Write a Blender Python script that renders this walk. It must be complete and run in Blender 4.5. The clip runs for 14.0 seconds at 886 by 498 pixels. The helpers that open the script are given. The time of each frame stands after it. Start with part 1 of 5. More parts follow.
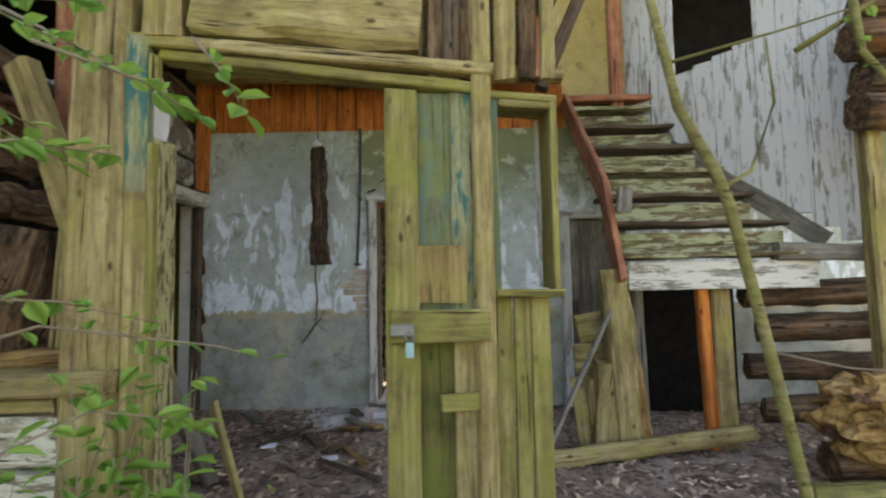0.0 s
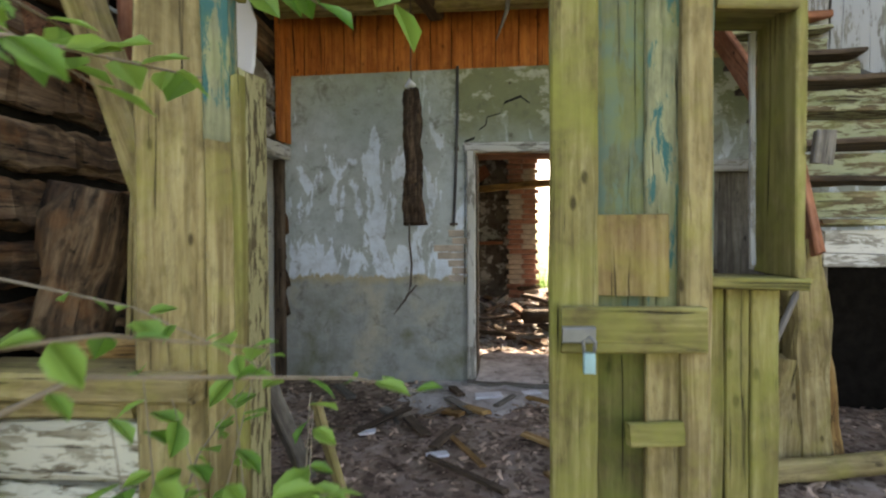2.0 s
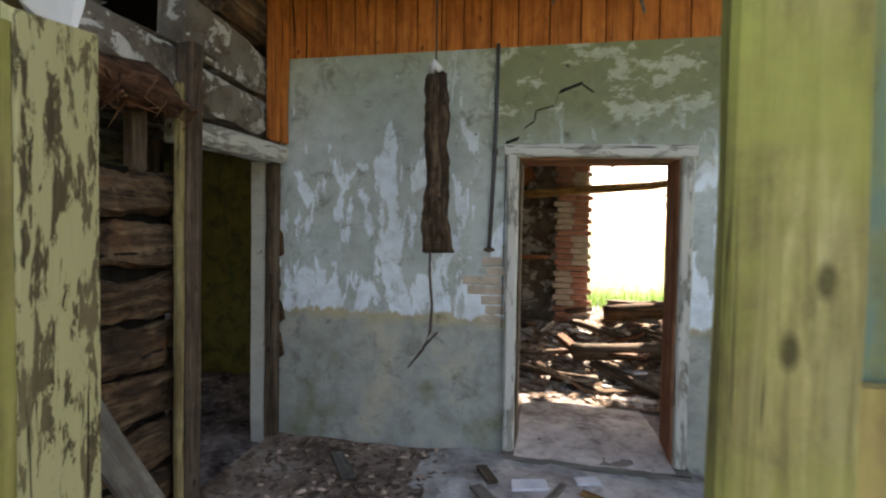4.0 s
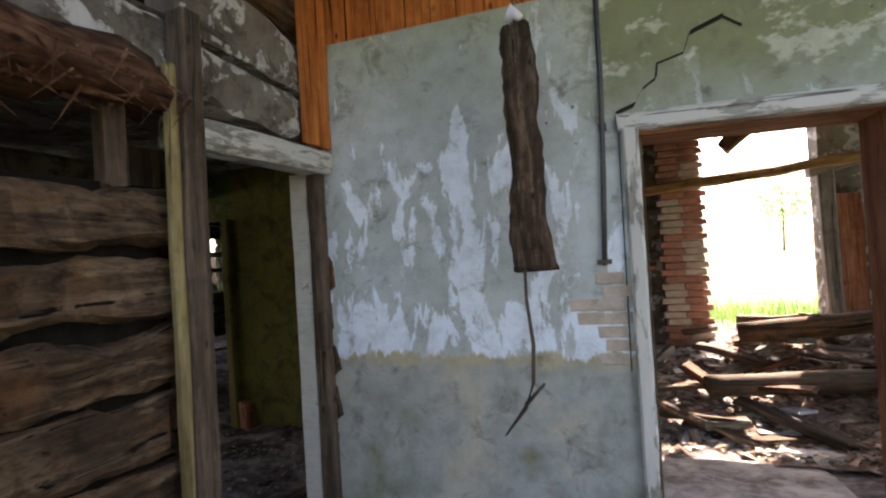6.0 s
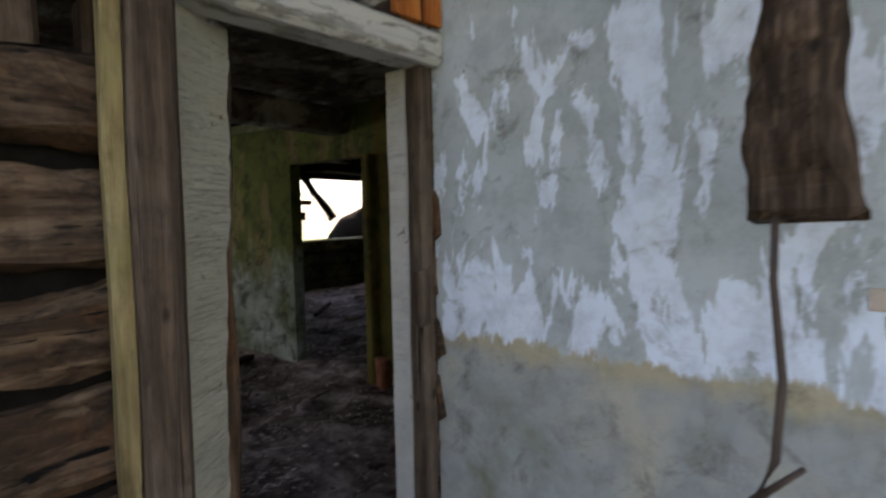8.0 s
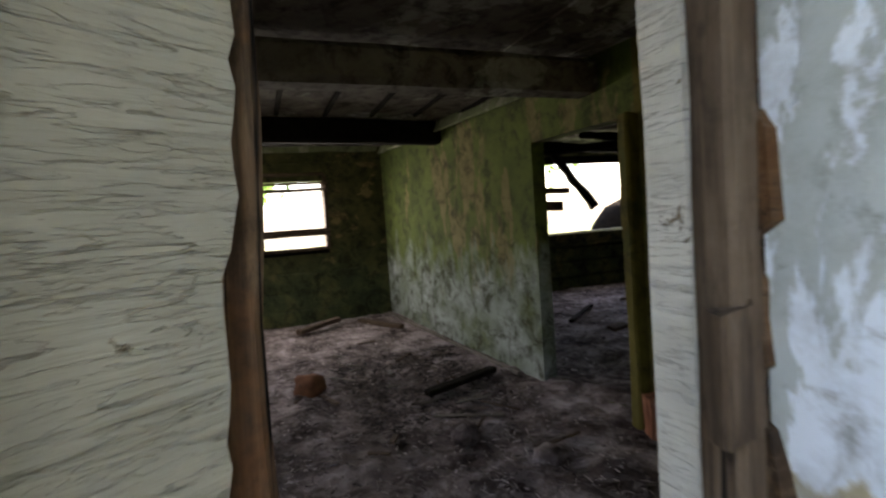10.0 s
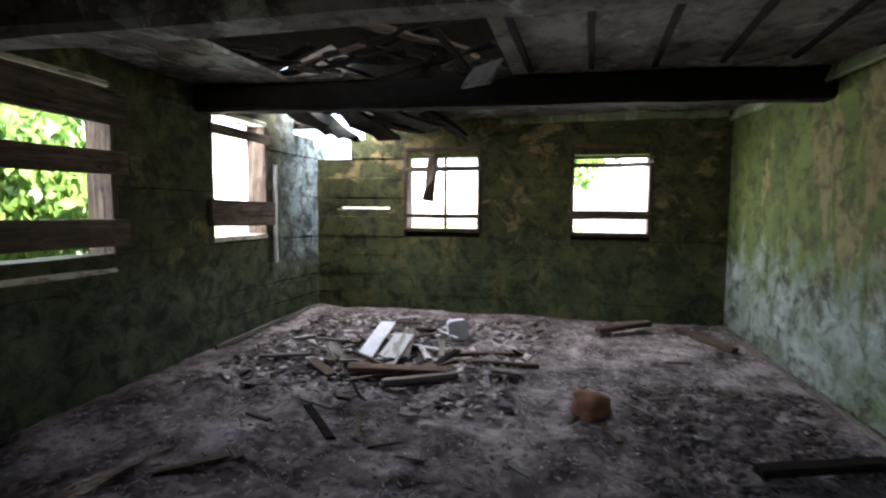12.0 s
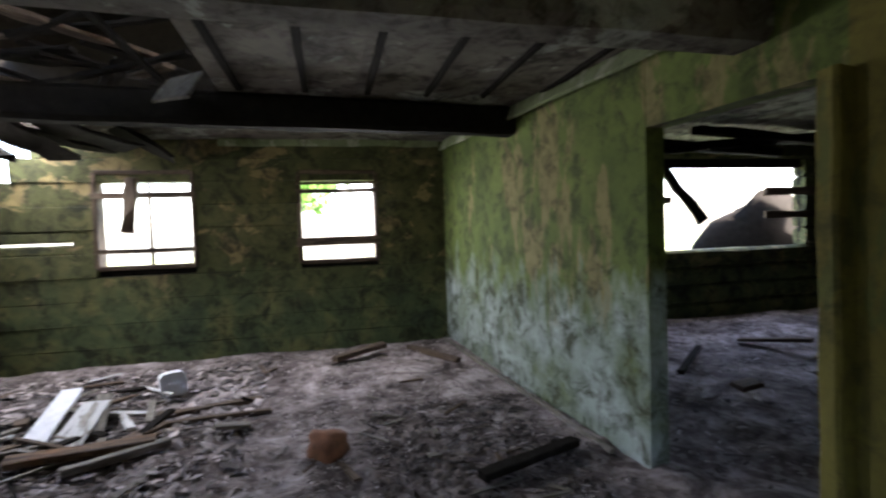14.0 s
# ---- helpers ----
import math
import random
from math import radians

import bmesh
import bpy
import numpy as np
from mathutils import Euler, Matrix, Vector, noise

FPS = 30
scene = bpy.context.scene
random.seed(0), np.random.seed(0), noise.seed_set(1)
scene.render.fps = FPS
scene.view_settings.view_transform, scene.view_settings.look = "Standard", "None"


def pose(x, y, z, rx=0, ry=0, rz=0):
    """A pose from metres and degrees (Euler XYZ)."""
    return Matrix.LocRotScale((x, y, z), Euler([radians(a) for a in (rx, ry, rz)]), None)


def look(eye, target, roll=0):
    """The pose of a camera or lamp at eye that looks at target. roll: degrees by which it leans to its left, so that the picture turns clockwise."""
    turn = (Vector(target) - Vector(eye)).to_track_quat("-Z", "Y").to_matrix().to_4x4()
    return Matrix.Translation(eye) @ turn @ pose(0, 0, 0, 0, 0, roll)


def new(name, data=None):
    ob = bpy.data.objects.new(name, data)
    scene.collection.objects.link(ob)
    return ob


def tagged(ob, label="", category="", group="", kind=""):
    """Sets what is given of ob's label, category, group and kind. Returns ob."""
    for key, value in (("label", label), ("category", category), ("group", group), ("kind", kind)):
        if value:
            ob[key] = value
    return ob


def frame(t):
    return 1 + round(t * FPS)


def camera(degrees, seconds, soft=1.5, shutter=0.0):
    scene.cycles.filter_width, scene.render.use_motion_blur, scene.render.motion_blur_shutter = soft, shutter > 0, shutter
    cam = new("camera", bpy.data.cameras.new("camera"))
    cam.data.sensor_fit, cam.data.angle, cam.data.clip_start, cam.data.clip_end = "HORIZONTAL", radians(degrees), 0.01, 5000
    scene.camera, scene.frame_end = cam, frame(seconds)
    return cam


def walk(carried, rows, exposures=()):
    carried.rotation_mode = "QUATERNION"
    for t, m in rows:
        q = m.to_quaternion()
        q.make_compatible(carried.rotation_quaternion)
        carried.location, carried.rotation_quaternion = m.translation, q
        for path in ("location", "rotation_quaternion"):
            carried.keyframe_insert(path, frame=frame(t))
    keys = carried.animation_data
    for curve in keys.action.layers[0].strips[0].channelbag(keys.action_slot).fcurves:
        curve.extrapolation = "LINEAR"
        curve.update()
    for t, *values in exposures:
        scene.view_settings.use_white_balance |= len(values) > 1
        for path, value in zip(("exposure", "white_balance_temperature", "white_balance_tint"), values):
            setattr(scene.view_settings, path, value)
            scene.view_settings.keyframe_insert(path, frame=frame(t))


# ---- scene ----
cam = camera(80.5, 14.0, soft=2.2, shutter=0.4)
METRES, EYE, TILT, LEAN, TURN = 6.6, 1.3, 0.0, 0.0, 0.0
ROWS = [
    (0.0, 0.0, 0.0, 0.0, 0.07, 4.09, 1.01),
    (0.5, -0.0238, 0.0018, -0.0006, 3.11, 3.36, 0.36),
    (1.0, -0.0453, 0.0119, -0.0027, 7.39, 2.57, 1.23),
    (1.5, -0.0543, 0.0401, -0.0082, 9.21, 1.42, 1.01),
    (2.0, -0.0607, 0.0961, 0.0171, 6.88, -1.17, 0.32),
    (2.5, -0.0735, 0.1379, 0.0377, 5.42, -1.73, -1.54),
    (3.0, -0.0813, 0.184, 0.0474, -7.05, 0.14, 1.14),
    (3.5, -0.0755, 0.2186, 0.0488, -0.14, -3.27, 1.18),
    (4.0, -0.0702, 0.2542, 0.0536, 11.42, -1.87, -0.89),
    (6.5, -0.1276, 0.4153, 0.044, 19.47, 0.78, 3.26),
    (7.0, -0.1342, 0.452, 0.0412, 19.86, -1.92, 1.47),
    (7.5, -0.1403, 0.51, 0.0423, 29.85, 2.03, 1.08),
    (8.0, -0.1566, 0.5484, 0.0377, 39.46, -3.61, 1.23),
    (10.5, -0.3201, 0.6984, 0.0314, 76.68, -2.11, 3.01),
    (11.0, -0.3677, 0.7185, 0.0308, 86.53, -2.87, 1.69),
    (11.5, -0.3934, 0.7263, 0.0318, 96.61, -3.78, 0.8),
    (12.0, -0.4152, 0.7231, 0.0323, 104.04, -4.32, -0.45),
    (12.5, -0.4373, 0.7171, 0.0369, 106.21, -1.24, -0.07),
    (13.0, -0.4466, 0.723, 0.0356, 97.35, -2.14, 1.43),
    (13.5, -0.4517, 0.7296, 0.0359, 86.85, -1.83, 1.88),
    (14.0, -0.4492, 0.7412, 0.0367, 76.15, -2.04, 1.9),
]
EXPO = [(0.0, 2.35, 8600, 17), (3.0, 2.5, 8300, 17), (4.0, 2.55, 8100, 18), (6.5, 2.85, 7600, 24), (8.0, 2.85, 7600, 24), (10.5, 3.65, 7700, 20), (11.0, 3.75, 7200, 19), (11.5, 3.85, 6800, 18), (12.0, 4.0, 6500, 18), (12.5, 4.2, 6500, 18), (14.0, 4.2, 6500, 18)]
walk(cam, [(t, pose(0, 0, EYE, TILT, LEAN, TURN) @ pose(METRES * x, METRES * y, METRES * z, 90 + pitch, roll, yaw)) for t, x, y, z, yaw, pitch, roll in ROWS], EXPO)

# ---- world and sun ----
world = bpy.data.worlds.new("sky")
scene.world = world
world.use_nodes = True
wn, wl = world.node_tree.nodes, world.node_tree.links
sky = wn.new("ShaderNodeTexSky")
sky.sky_type, sky.sun_disc = "NISHITA", False
sky.sun_elevation, sky.sun_rotation = radians(46), radians(20)
sky.dust_density, sky.ozone_density = 2.0, 1.0
wn["Background"].inputs["Strength"].default_value = 0.15
wl.new(sky.outputs[0], wn["Background"].inputs["Color"])
sun = new("sun", bpy.data.lights.new("sun", "SUN"))
sun.data.energy, sun.data.angle, sun.data.color = 5.0, radians(0.6), (1.0, 0.95, 0.86)
sun.matrix_world = look((4, 11, 12), (0, 0, 0))



def sky_light(name, at, to, w, h, watts):
    """The sky's light in a window's opening."""
    lamp = new(name, bpy.data.lights.new(name, "AREA"))
    lamp.data.shape, lamp.data.size, lamp.data.size_y, lamp.data.energy = "RECTANGLE", w, h, watts
    lamp.data.color = (0.93, 0.97, 1.0)
    lamp.matrix_world = look(at, to)


sky_light("window_light", (-9.40, 3.14, 1.76), (-6.6, 4.6, -0.3), 0.94, 1.0, 0.9)
sky_light("window_light", (-9.40, 5.18, 1.75), (-7.2, 5.5, 0.0), 0.86, 1.0, 4.2)
sky_light("window_light", (-7.54, 1.0, 1.9), (-7.3, 3.4, 0.6), 0.9, 1.2, 4.5)
sky_light("window_light", (-9.40, 10.65, 1.75), (-6.5, 10.6, 0), 2.4, 1.1, 1.2)

sky_light("window_light", (-5.46, 1.0, 1.75), (-5.6, 3.6, 0.4), 0.9, 1.2, 1.0)
sky_light("roof_hole_light", (-9.0, 1.95, 2.95), (-8.85, 1.45, 1.5), 0.4, 0.4, 9.0)

# ---- materials ----
def nodes_of(name):
    m = bpy.data.materials.new(name)
    m.use_nodes = True
    return m, m.node_tree.nodes, m.node_tree.links, m.node_tree.nodes["Principled BSDF"]


def ramp(ns, ls, src, stops):
    r = ns.new("ShaderNodeValToRGB")
    els = r.color_ramp.elements
    while len(els) < len(stops):
        els.new(0.5)
    for e, (p, c) in zip(els, stops):
        e.position, e.color = p, (*c, 1) if len(c) == 3 else c
    ls.new(src, r.inputs[0])
    return r.outputs[0]


def grey(v):
    return (v, v, v)


def noise_tex(ns, ls, vec, scale, detail=5, rough=0.6, dist=0.0):
    n = ns.new("ShaderNodeTexNoise")
    n.inputs["Scale"].default_value, n.inputs["Detail"].default_value = scale, detail
    n.inputs["Roughness"].default_value, n.inputs["Distortion"].default_value = rough, dist
    ls.new(vec, n.inputs["Vector"])
    return n.outputs["Fac"]


def mixed(ns, ls, fac, a, b, how="MIX"):
    m = ns.new("ShaderNodeMix")
    m.data_type, m.blend_type = "RGBA", how
    for sock, v in ((m.inputs[0], fac), (m.inputs[6], a), (m.inputs[7], b)):
        if hasattr(v, "is_linked"):
            ls.new(v, sock)
        else:
            sock.default_value = v if isinstance(v, (int, float)) else (*v, 1)
    return m.outputs[2]


def maths(ns, ls, op, a, b=0.0):
    m = ns.new("ShaderNodeMath")
    m.operation = op
    for sock, v in zip(m.inputs, (a, b)):
        if hasattr(v, "is_linked"):
            ls.new(v, sock)
        else:
            sock.default_value = v
    return m.outputs[0]


def coords(ns, ls, world_space, scale=(1, 1, 1), vary=True):
    """Coordinates for textures: the world's, or the piece's own, shifted by the piece's random number."""
    mp = ns.new("ShaderNodeMapping")
    mp.inputs["Scale"].default_value = scale
    if world_space:
        ls.new(ns.new("ShaderNodeNewGeometry").outputs["Position"], mp.inputs["Vector"])
    else:
        ls.new(ns.new("ShaderNodeTexCoord").outputs["Object"], mp.inputs["Vector"])
        if vary:
            rnd = maths(ns, ls, "MULTIPLY", ns.new("ShaderNodeObjectInfo").outputs["Random"], 37.0)
            co = ns.new("ShaderNodeCombineXYZ")
            for k in range(3):
                ls.new(rnd, co.inputs[k])
            ls.new(co.outputs[0], mp.inputs["Location"])
    return mp.outputs[0]


def bump(ns, ls, bsdf, height, strength, dist=0.01):
    b = ns.new("ShaderNodeBump")
    b.inputs["Strength"].default_value, b.inputs["Distance"].default_value = strength, dist
    ls.new(height, b.inputs["Height"])
    ls.new(b.outputs[0], bsdf.inputs["Normal"])


def wood(name, dark, mid, light, moss=None, moss_at=0.6, paint=None, paint_at=0.55, rough=0.85, grain=1.0, rot=0.6, flake=1.0):
    """Weathered wood: grain along the piece's own x, checks, knots, moss and rests of paint."""
    m, ns, ls, b = nodes_of(name)
    v = coords(ns, ls, False)
    g = coords(ns, ls, False, (1.4 * grain, 15 * grain, 15 * grain))
    fine = noise_tex(ns, ls, g, 2.2, 7, 0.65, 0.6)
    col = ramp(ns, ls, fine, [(0.22, dark), (0.48, mid), (0.8, light)])
    blot = noise_tex(ns, ls, v, 2.6, 6, 0.65, 0.4)
    col = mixed(ns, ls, ramp(ns, ls, blot, [(0.34, grey(0.7)), (0.58, grey(0.0))]), col, dark)
    streaks = noise_tex(ns, ls, coords(ns, ls, False, (0.9, 22, 22)), 1.0, 6, 0.6, 0.8)
    col = mixed(ns, ls, ramp(ns, ls, streaks, [(0.34, grey(0.75)), (0.52, grey(0.0))]), col, dark)
    col = mixed(ns, ls, ramp(ns, ls, streaks, [(0.56, grey(0.0)), (0.74, grey(0.5))]), col, light)
    spots = noise_tex(ns, ls, coords(ns, ls, False, (6, 14, 14)), 1.5, 7, 0.7)
    col = mixed(ns, ls, ramp(ns, ls, spots, [(0.33, grey(0.75 * rot)), (0.5, grey(0))]), col, [c * 0.5 for c in dark])
    vk = ns.new("ShaderNodeTexVoronoi")
    vk.inputs["Scale"].default_value = 1.0
    ls.new(coords(ns, ls, False, (4.5, 9, 9)), vk.inputs["Vector"])
    col = mixed(ns, ls, ramp(ns, ls, vk.outputs["Distance"], [(0.06, grey(0.9)), (0.13, grey(0))]), col, [c * 0.45 for c in dark])
    cracks = noise_tex(ns, ls, coords(ns, ls, False, (0.9, 30, 30)), 1.4, 3, 0.5, 1.0)
    crack = ramp(ns, ls, cracks, [(0.30, grey(1)), (0.37, grey(0))])
    if paint:
        pn = noise_tex(ns, ls, coords(ns, ls, False, (2 * flake, 9 * flake, 9 * flake)), 1.6, 8, 0.7, 0.3)
        col = mixed(ns, ls, ramp(ns, ls, pn, [(paint_at - 0.02, grey(0)), (paint_at + 0.02, grey(1))]), col, paint)
    if moss:
        mn = noise_tex(ns, ls, v, 3.4, 8, 0.68, 0.2)
        mf = ramp(ns, ls, mn, [(moss_at - 0.16, grey(0)), (moss_at + 0.1, grey(0.9))])
        col = mixed(ns, ls, mf, col, moss)
    col = mixed(ns, ls, crack, col, [c * 0.25 for c in dark])
    ls.new(col, b.inputs["Base Color"])
    b.inputs["Roughness"].default_value = rough
    b.inputs["Specular IOR Level"].default_value = 0.25
    hgt = maths(ns, ls, "SUBTRACT", fine, maths(ns, ls, "MULTIPLY", crack, 0.8))
    bump(ns, ls, b, hgt, 0.7, 0.006)
    return m


OLIVE = wood("olive_weathered_wood", (0.12, 0.085, 0.035), (0.33, 0.255, 0.115), (0.50, 0.42, 0.22), (0.27, 0.25, 0.06), 0.66)
MOSSY = wood("mossy_plank", (0.09, 0.07, 0.025), (0.27, 0.225, 0.085), (0.43, 0.375, 0.18), (0.22, 0.22, 0.05), 0.56)
TEAL = wood("teal_painted_plank", (0.12, 0.12, 0.07), (0.27, 0.27, 0.15), (0.40, 0.39, 0.23), (0.17, 0.20, 0.05), 0.66, (0.035, 0.12, 0.11), 0.53)
GREYBLUE = wood("faded_blue_plank", (0.08, 0.09, 0.05), (0.17, 0.19, 0.12), (0.28, 0.29, 0.19), (0.18, 0.19, 0.05), 0.6, (0.10, 0.15, 0.115), 0.5)
PATCH = wood("stained_patch_board", (0.14, 0.085, 0.035), (0.36, 0.26, 0.11), (0.44, 0.35, 0.18), (0.25, 0.22, 0.05), 0.62)
BROWN = wood("dark_brown_wood", (0.035, 0.024, 0.016), (0.11, 0.075, 0.05), (0.21, 0.16, 0.115))
GREYWOOD = wood("silvered_wood", (0.08, 0.07, 0.058), (0.20, 0.18, 0.15), (0.36, 0.33, 0.29))
RUST = wood("orange_stained_plank", (0.26, 0.07, 0.015), (0.52, 0.16, 0.035), (0.64, 0.24, 0.065), (0.12, 0.05, 0.02), 0.75, grain=0.6)
FADED_RED = wood("faded_red_plank", (0.18, 0.065, 0.035), (0.42, 0.17, 0.09), (0.54, 0.27, 0.17))
WHITEP = wood("peeling_white_plank", (0.16, 0.14, 0.11), (0.36, 0.34, 0.30), (0.5, 0.48, 0.43), None, 0.6, (0.50, 0.50, 0.49), 0.45)
LIMED = wood("limewashed_log", (0.14, 0.11, 0.07), (0.36, 0.32, 0.23), (0.55, 0.52, 0.42), (0.25, 0.26, 0.12), 0.72, (0.60, 0.58, 0.47), 0.465, flake=1.8)
STEPW = wood("peeling_green_step", (0.05, 0.033, 0.018), (0.17, 0.125, 0.065), (0.32, 0.26, 0.15), (0.17, 0.19, 0.06), 0.66, (0.33, 0.335, 0.20), 0.51, flake=1.6)
ROTTEN = wood("rotten_log", (0.014, 0.009, 0.006), (0.11, 0.063, 0.033), (0.34, 0.24, 0.15), (0.20, 0.08, 0.025), 0.68, grain=0.5, rot=1.0)
DRYROT = wood("crumbling_dry_rot", (0.10, 0.045, 0.015), (0.34, 0.20, 0.07), (0.52, 0.36, 0.16), grain=0.5)
JAMBW = wood("chipped_white_jamb", (0.15, 0.13, 0.10), (0.33, 0.32, 0.28), (0.47, 0.46, 0.42), (0.2, 0.2, 0.10), 0.75, (0.54, 0.53, 0.48), 0.47)
PALEJAMB = wood("cracked_white_paint", (0.20, 0.17, 0.13), (0.42, 0.40, 0.35), (0.55, 0.54, 0.50), None, 0.6, (0.45, 0.44, 0.40), 0.38)
FLAKY = wood("flaky_olive_paint", (0.04, 0.03, 0.014), (0.10, 0.08, 0.04), (0.18, 0.15, 0.075), None, 0.7, (0.33, 0.305, 0.155), 0.47, grain=0.5, flake=3.0)
DARKMOSS = wood("dark_mossy_plank", (0.045, 0.035, 0.014), (0.13, 0.105, 0.04), (0.24, 0.20, 0.09), (0.11, 0.13, 0.025), 0.52)
REDROT = wood("red_brown_rot", (0.03, 0.012, 0.006), (0.15, 0.065, 0.032), (0.34, 0.19, 0.11), grain=0.8, rot=1.0)
HANGB = wood("bark_brown_board", (0.016, 0.010, 0.006), (0.075, 0.045, 0.028), (0.28, 0.20, 0.135), grain=0.9, rot=1.0)


def wall_paint(name, base, stops2, peel, peel_at, low=None, low_z=1.1, low_blend=0.03, top=None, top_z=2.4, dirt=(0.06, 0.055, 0.045), dirt_at=0.34, wob=0.34, band=None, streak=(2.2, 2.2, 0.7), damp_or_glow=None):
    """Old distempered plaster: mottling, flaking patches, a dado of another colour, algae near the top, pits."""
    m, ns, ls, b = nodes_of(name)
    v = coords(ns, ls, True)
    z = ns.new("ShaderNodeSeparateXYZ")
    ls.new(ns.new("ShaderNodeNewGeometry").outputs["Position"], z.inputs[0])
    zz = z.outputs[2]
    big = noise_tex(ns, ls, v, 1.5, 6, 0.6, 0.3)
    col = ramp(ns, ls, big, [(0.3, base), (0.7, stops2)])
    pn = noise_tex(ns, ls, coords(ns, ls, True, streak), 1.7, 9, 0.62, 0.4)
    if band:
        near = ns.new("ShaderNodeMapRange")
        near.inputs[1].default_value, near.inputs[2].default_value = 2.7, 1.2
        near.inputs[3].default_value, near.inputs[4].default_value = -0.06, 0.055
        ls.new(zz, near.inputs[0])
        pn = maths(ns, ls, "ADD", pn, near.outputs[0])
    pm = ramp(ns, ls, pn, [(peel_at - 0.012, grey(0)), (peel_at + 0.012, grey(1))])
    col = mixed(ns, ls, pm, col, peel)
    fine = noise_tex(ns, ls, v, 24, 6, 0.7)
    if top:
        zt = ns.new("ShaderNodeMapRange")
        zt.inputs[1].default_value, zt.inputs[2].default_value = top_z - 0.5, top_z + 0.7
        ls.new(zz, zt.inputs[0])
        tf = maths(ns, ls, "MULTIPLY", zt.outputs[0], ramp(ns, ls, noise_tex(ns, ls, v, 2.4, 7, 0.65), [(0.3, grey(0.3)), (0.6, grey(1))]))
        col = mixed(ns, ls, tf, col, top)
    # Tinted zone in x and z: mossy damp on BLUE, painted corner light on SIDEGREEN.
    if damp_or_glow:
        dx = ns.new("ShaderNodeMapRange")
        dx.inputs[1].default_value, dx.inputs[2].default_value = damp_or_glow[0], damp_or_glow[1]
        ls.new(maths(ns, ls, "ADD", z.outputs[0], maths(ns, ls, "MULTIPLY", noise_tex(ns, ls, v, 3.1, 5, 0.6), 0.7)), dx.inputs[0])
        dz = ns.new("ShaderNodeMapRange")
        dz.inputs[1].default_value, dz.inputs[2].default_value = damp_or_glow[2], damp_or_glow[3]
        ls.new(maths(ns, ls, "ADD", zz, maths(ns, ls, "MULTIPLY", noise_tex(ns, ls, v, 2.3, 7, 0.7), 0.5)), dz.inputs[0])
        df = maths(ns, ls, "MULTIPLY", dx.outputs[0], dz.outputs[0])
        flecked = ramp(ns, ls, noise_tex(ns, ls, coords(ns, ls, True, (1.5, 1.5, 2.2)), 2.6, 8, 0.65), [(0.50, damp_or_glow[4]), (0.54, damp_or_glow[4]), (0.58, damp_or_glow[5])])
        col = mixed(ns, ls, maths(ns, ls, "MULTIPLY", df, 0.9), col, flecked)
    if low:
        wn1 = noise_tex(ns, ls, coords(ns, ls, True, (3, 3, 1)), 2.4, 6, 0.6)
        edge = maths(ns, ls, "SUBTRACT", zz, maths(ns, ls, "MULTIPLY", wn1, wob))
        lowcol = ramp(ns, ls, noise_tex(ns, ls, v, 2.1, 7, 0.62, 0.2), [(0.3, low[0]), (0.5, low[1]), (0.72, low[2])])
        lz = ns.new("ShaderNodeMapRange")
        lz.inputs[1].default_value, lz.inputs[2].default_value = low_z - low_blend - wob / 2, low_z + low_blend - wob / 2
        lz.inputs[3].default_value, lz.inputs[4].default_value = 1.0, 0.0
        ls.new(edge, lz.inputs[0])
        if band:
            bz = ns.new("ShaderNodeMapRange")
            bz.inputs[1].default_value, bz.inputs[2].default_value = low_z - wob / 2 - 0.01, low_z - wob / 2 + 0.01
            bz.inputs[3].default_value, bz.inputs[4].default_value = 1.0, 0.0
            jag = noise_tex(ns, ls, coords(ns, ls, True, (4, 4, 1.5)), 2.6, 9, 0.7)
            ls.new(maths(ns, ls, "SUBTRACT", zz, maths(ns, ls, "MULTIPLY", jag, wob * 1.6)), bz.inputs[0])
            col = mixed(ns, ls, bz.outputs[0], col, band)
        col = mixed(ns, ls, lz.outputs[0], col, lowcol)
    stain = noise_tex(ns, ls, v, 5.5, 8, 0.72, 0.5)
    col = mixed(ns, ls, ramp(ns, ls, stain, [(dirt_at - 0.08, grey(0.85)), (dirt_at + 0.08, grey(0))]), col, dirt)
    mott = noise_tex(ns, ls, v, 9, 8, 0.75)
    col = mixed(ns, ls, ramp(ns, ls, mott, [(0.3, grey(0.35)), (0.55, grey(0))]), col, dirt)
    pits = noise_tex(ns, ls, v, 15, 2, 0.5)
    pit = ramp(ns, ls, pits, [(0.20, grey(1)), (0.25, grey(0))])
    col = mixed(ns, ls, pit, col, (0.08, 0.055, 0.04))
    ls.new(col, b.inputs["Base Color"])
    b.inputs["Roughness"].default_value = 0.88
    b.inputs["Specular IOR Level"].default_value = 0.2
    h = maths(ns, ls, "SUBTRACT", maths(ns, ls, "MULTIPLY", fine, 0.25), maths(ns, ls, "MULTIPLY", pm, 0.3))
    bump(ns, ls, b, maths(ns, ls, "SUBTRACT", h, pit), 0.8, 0.006)
    return m


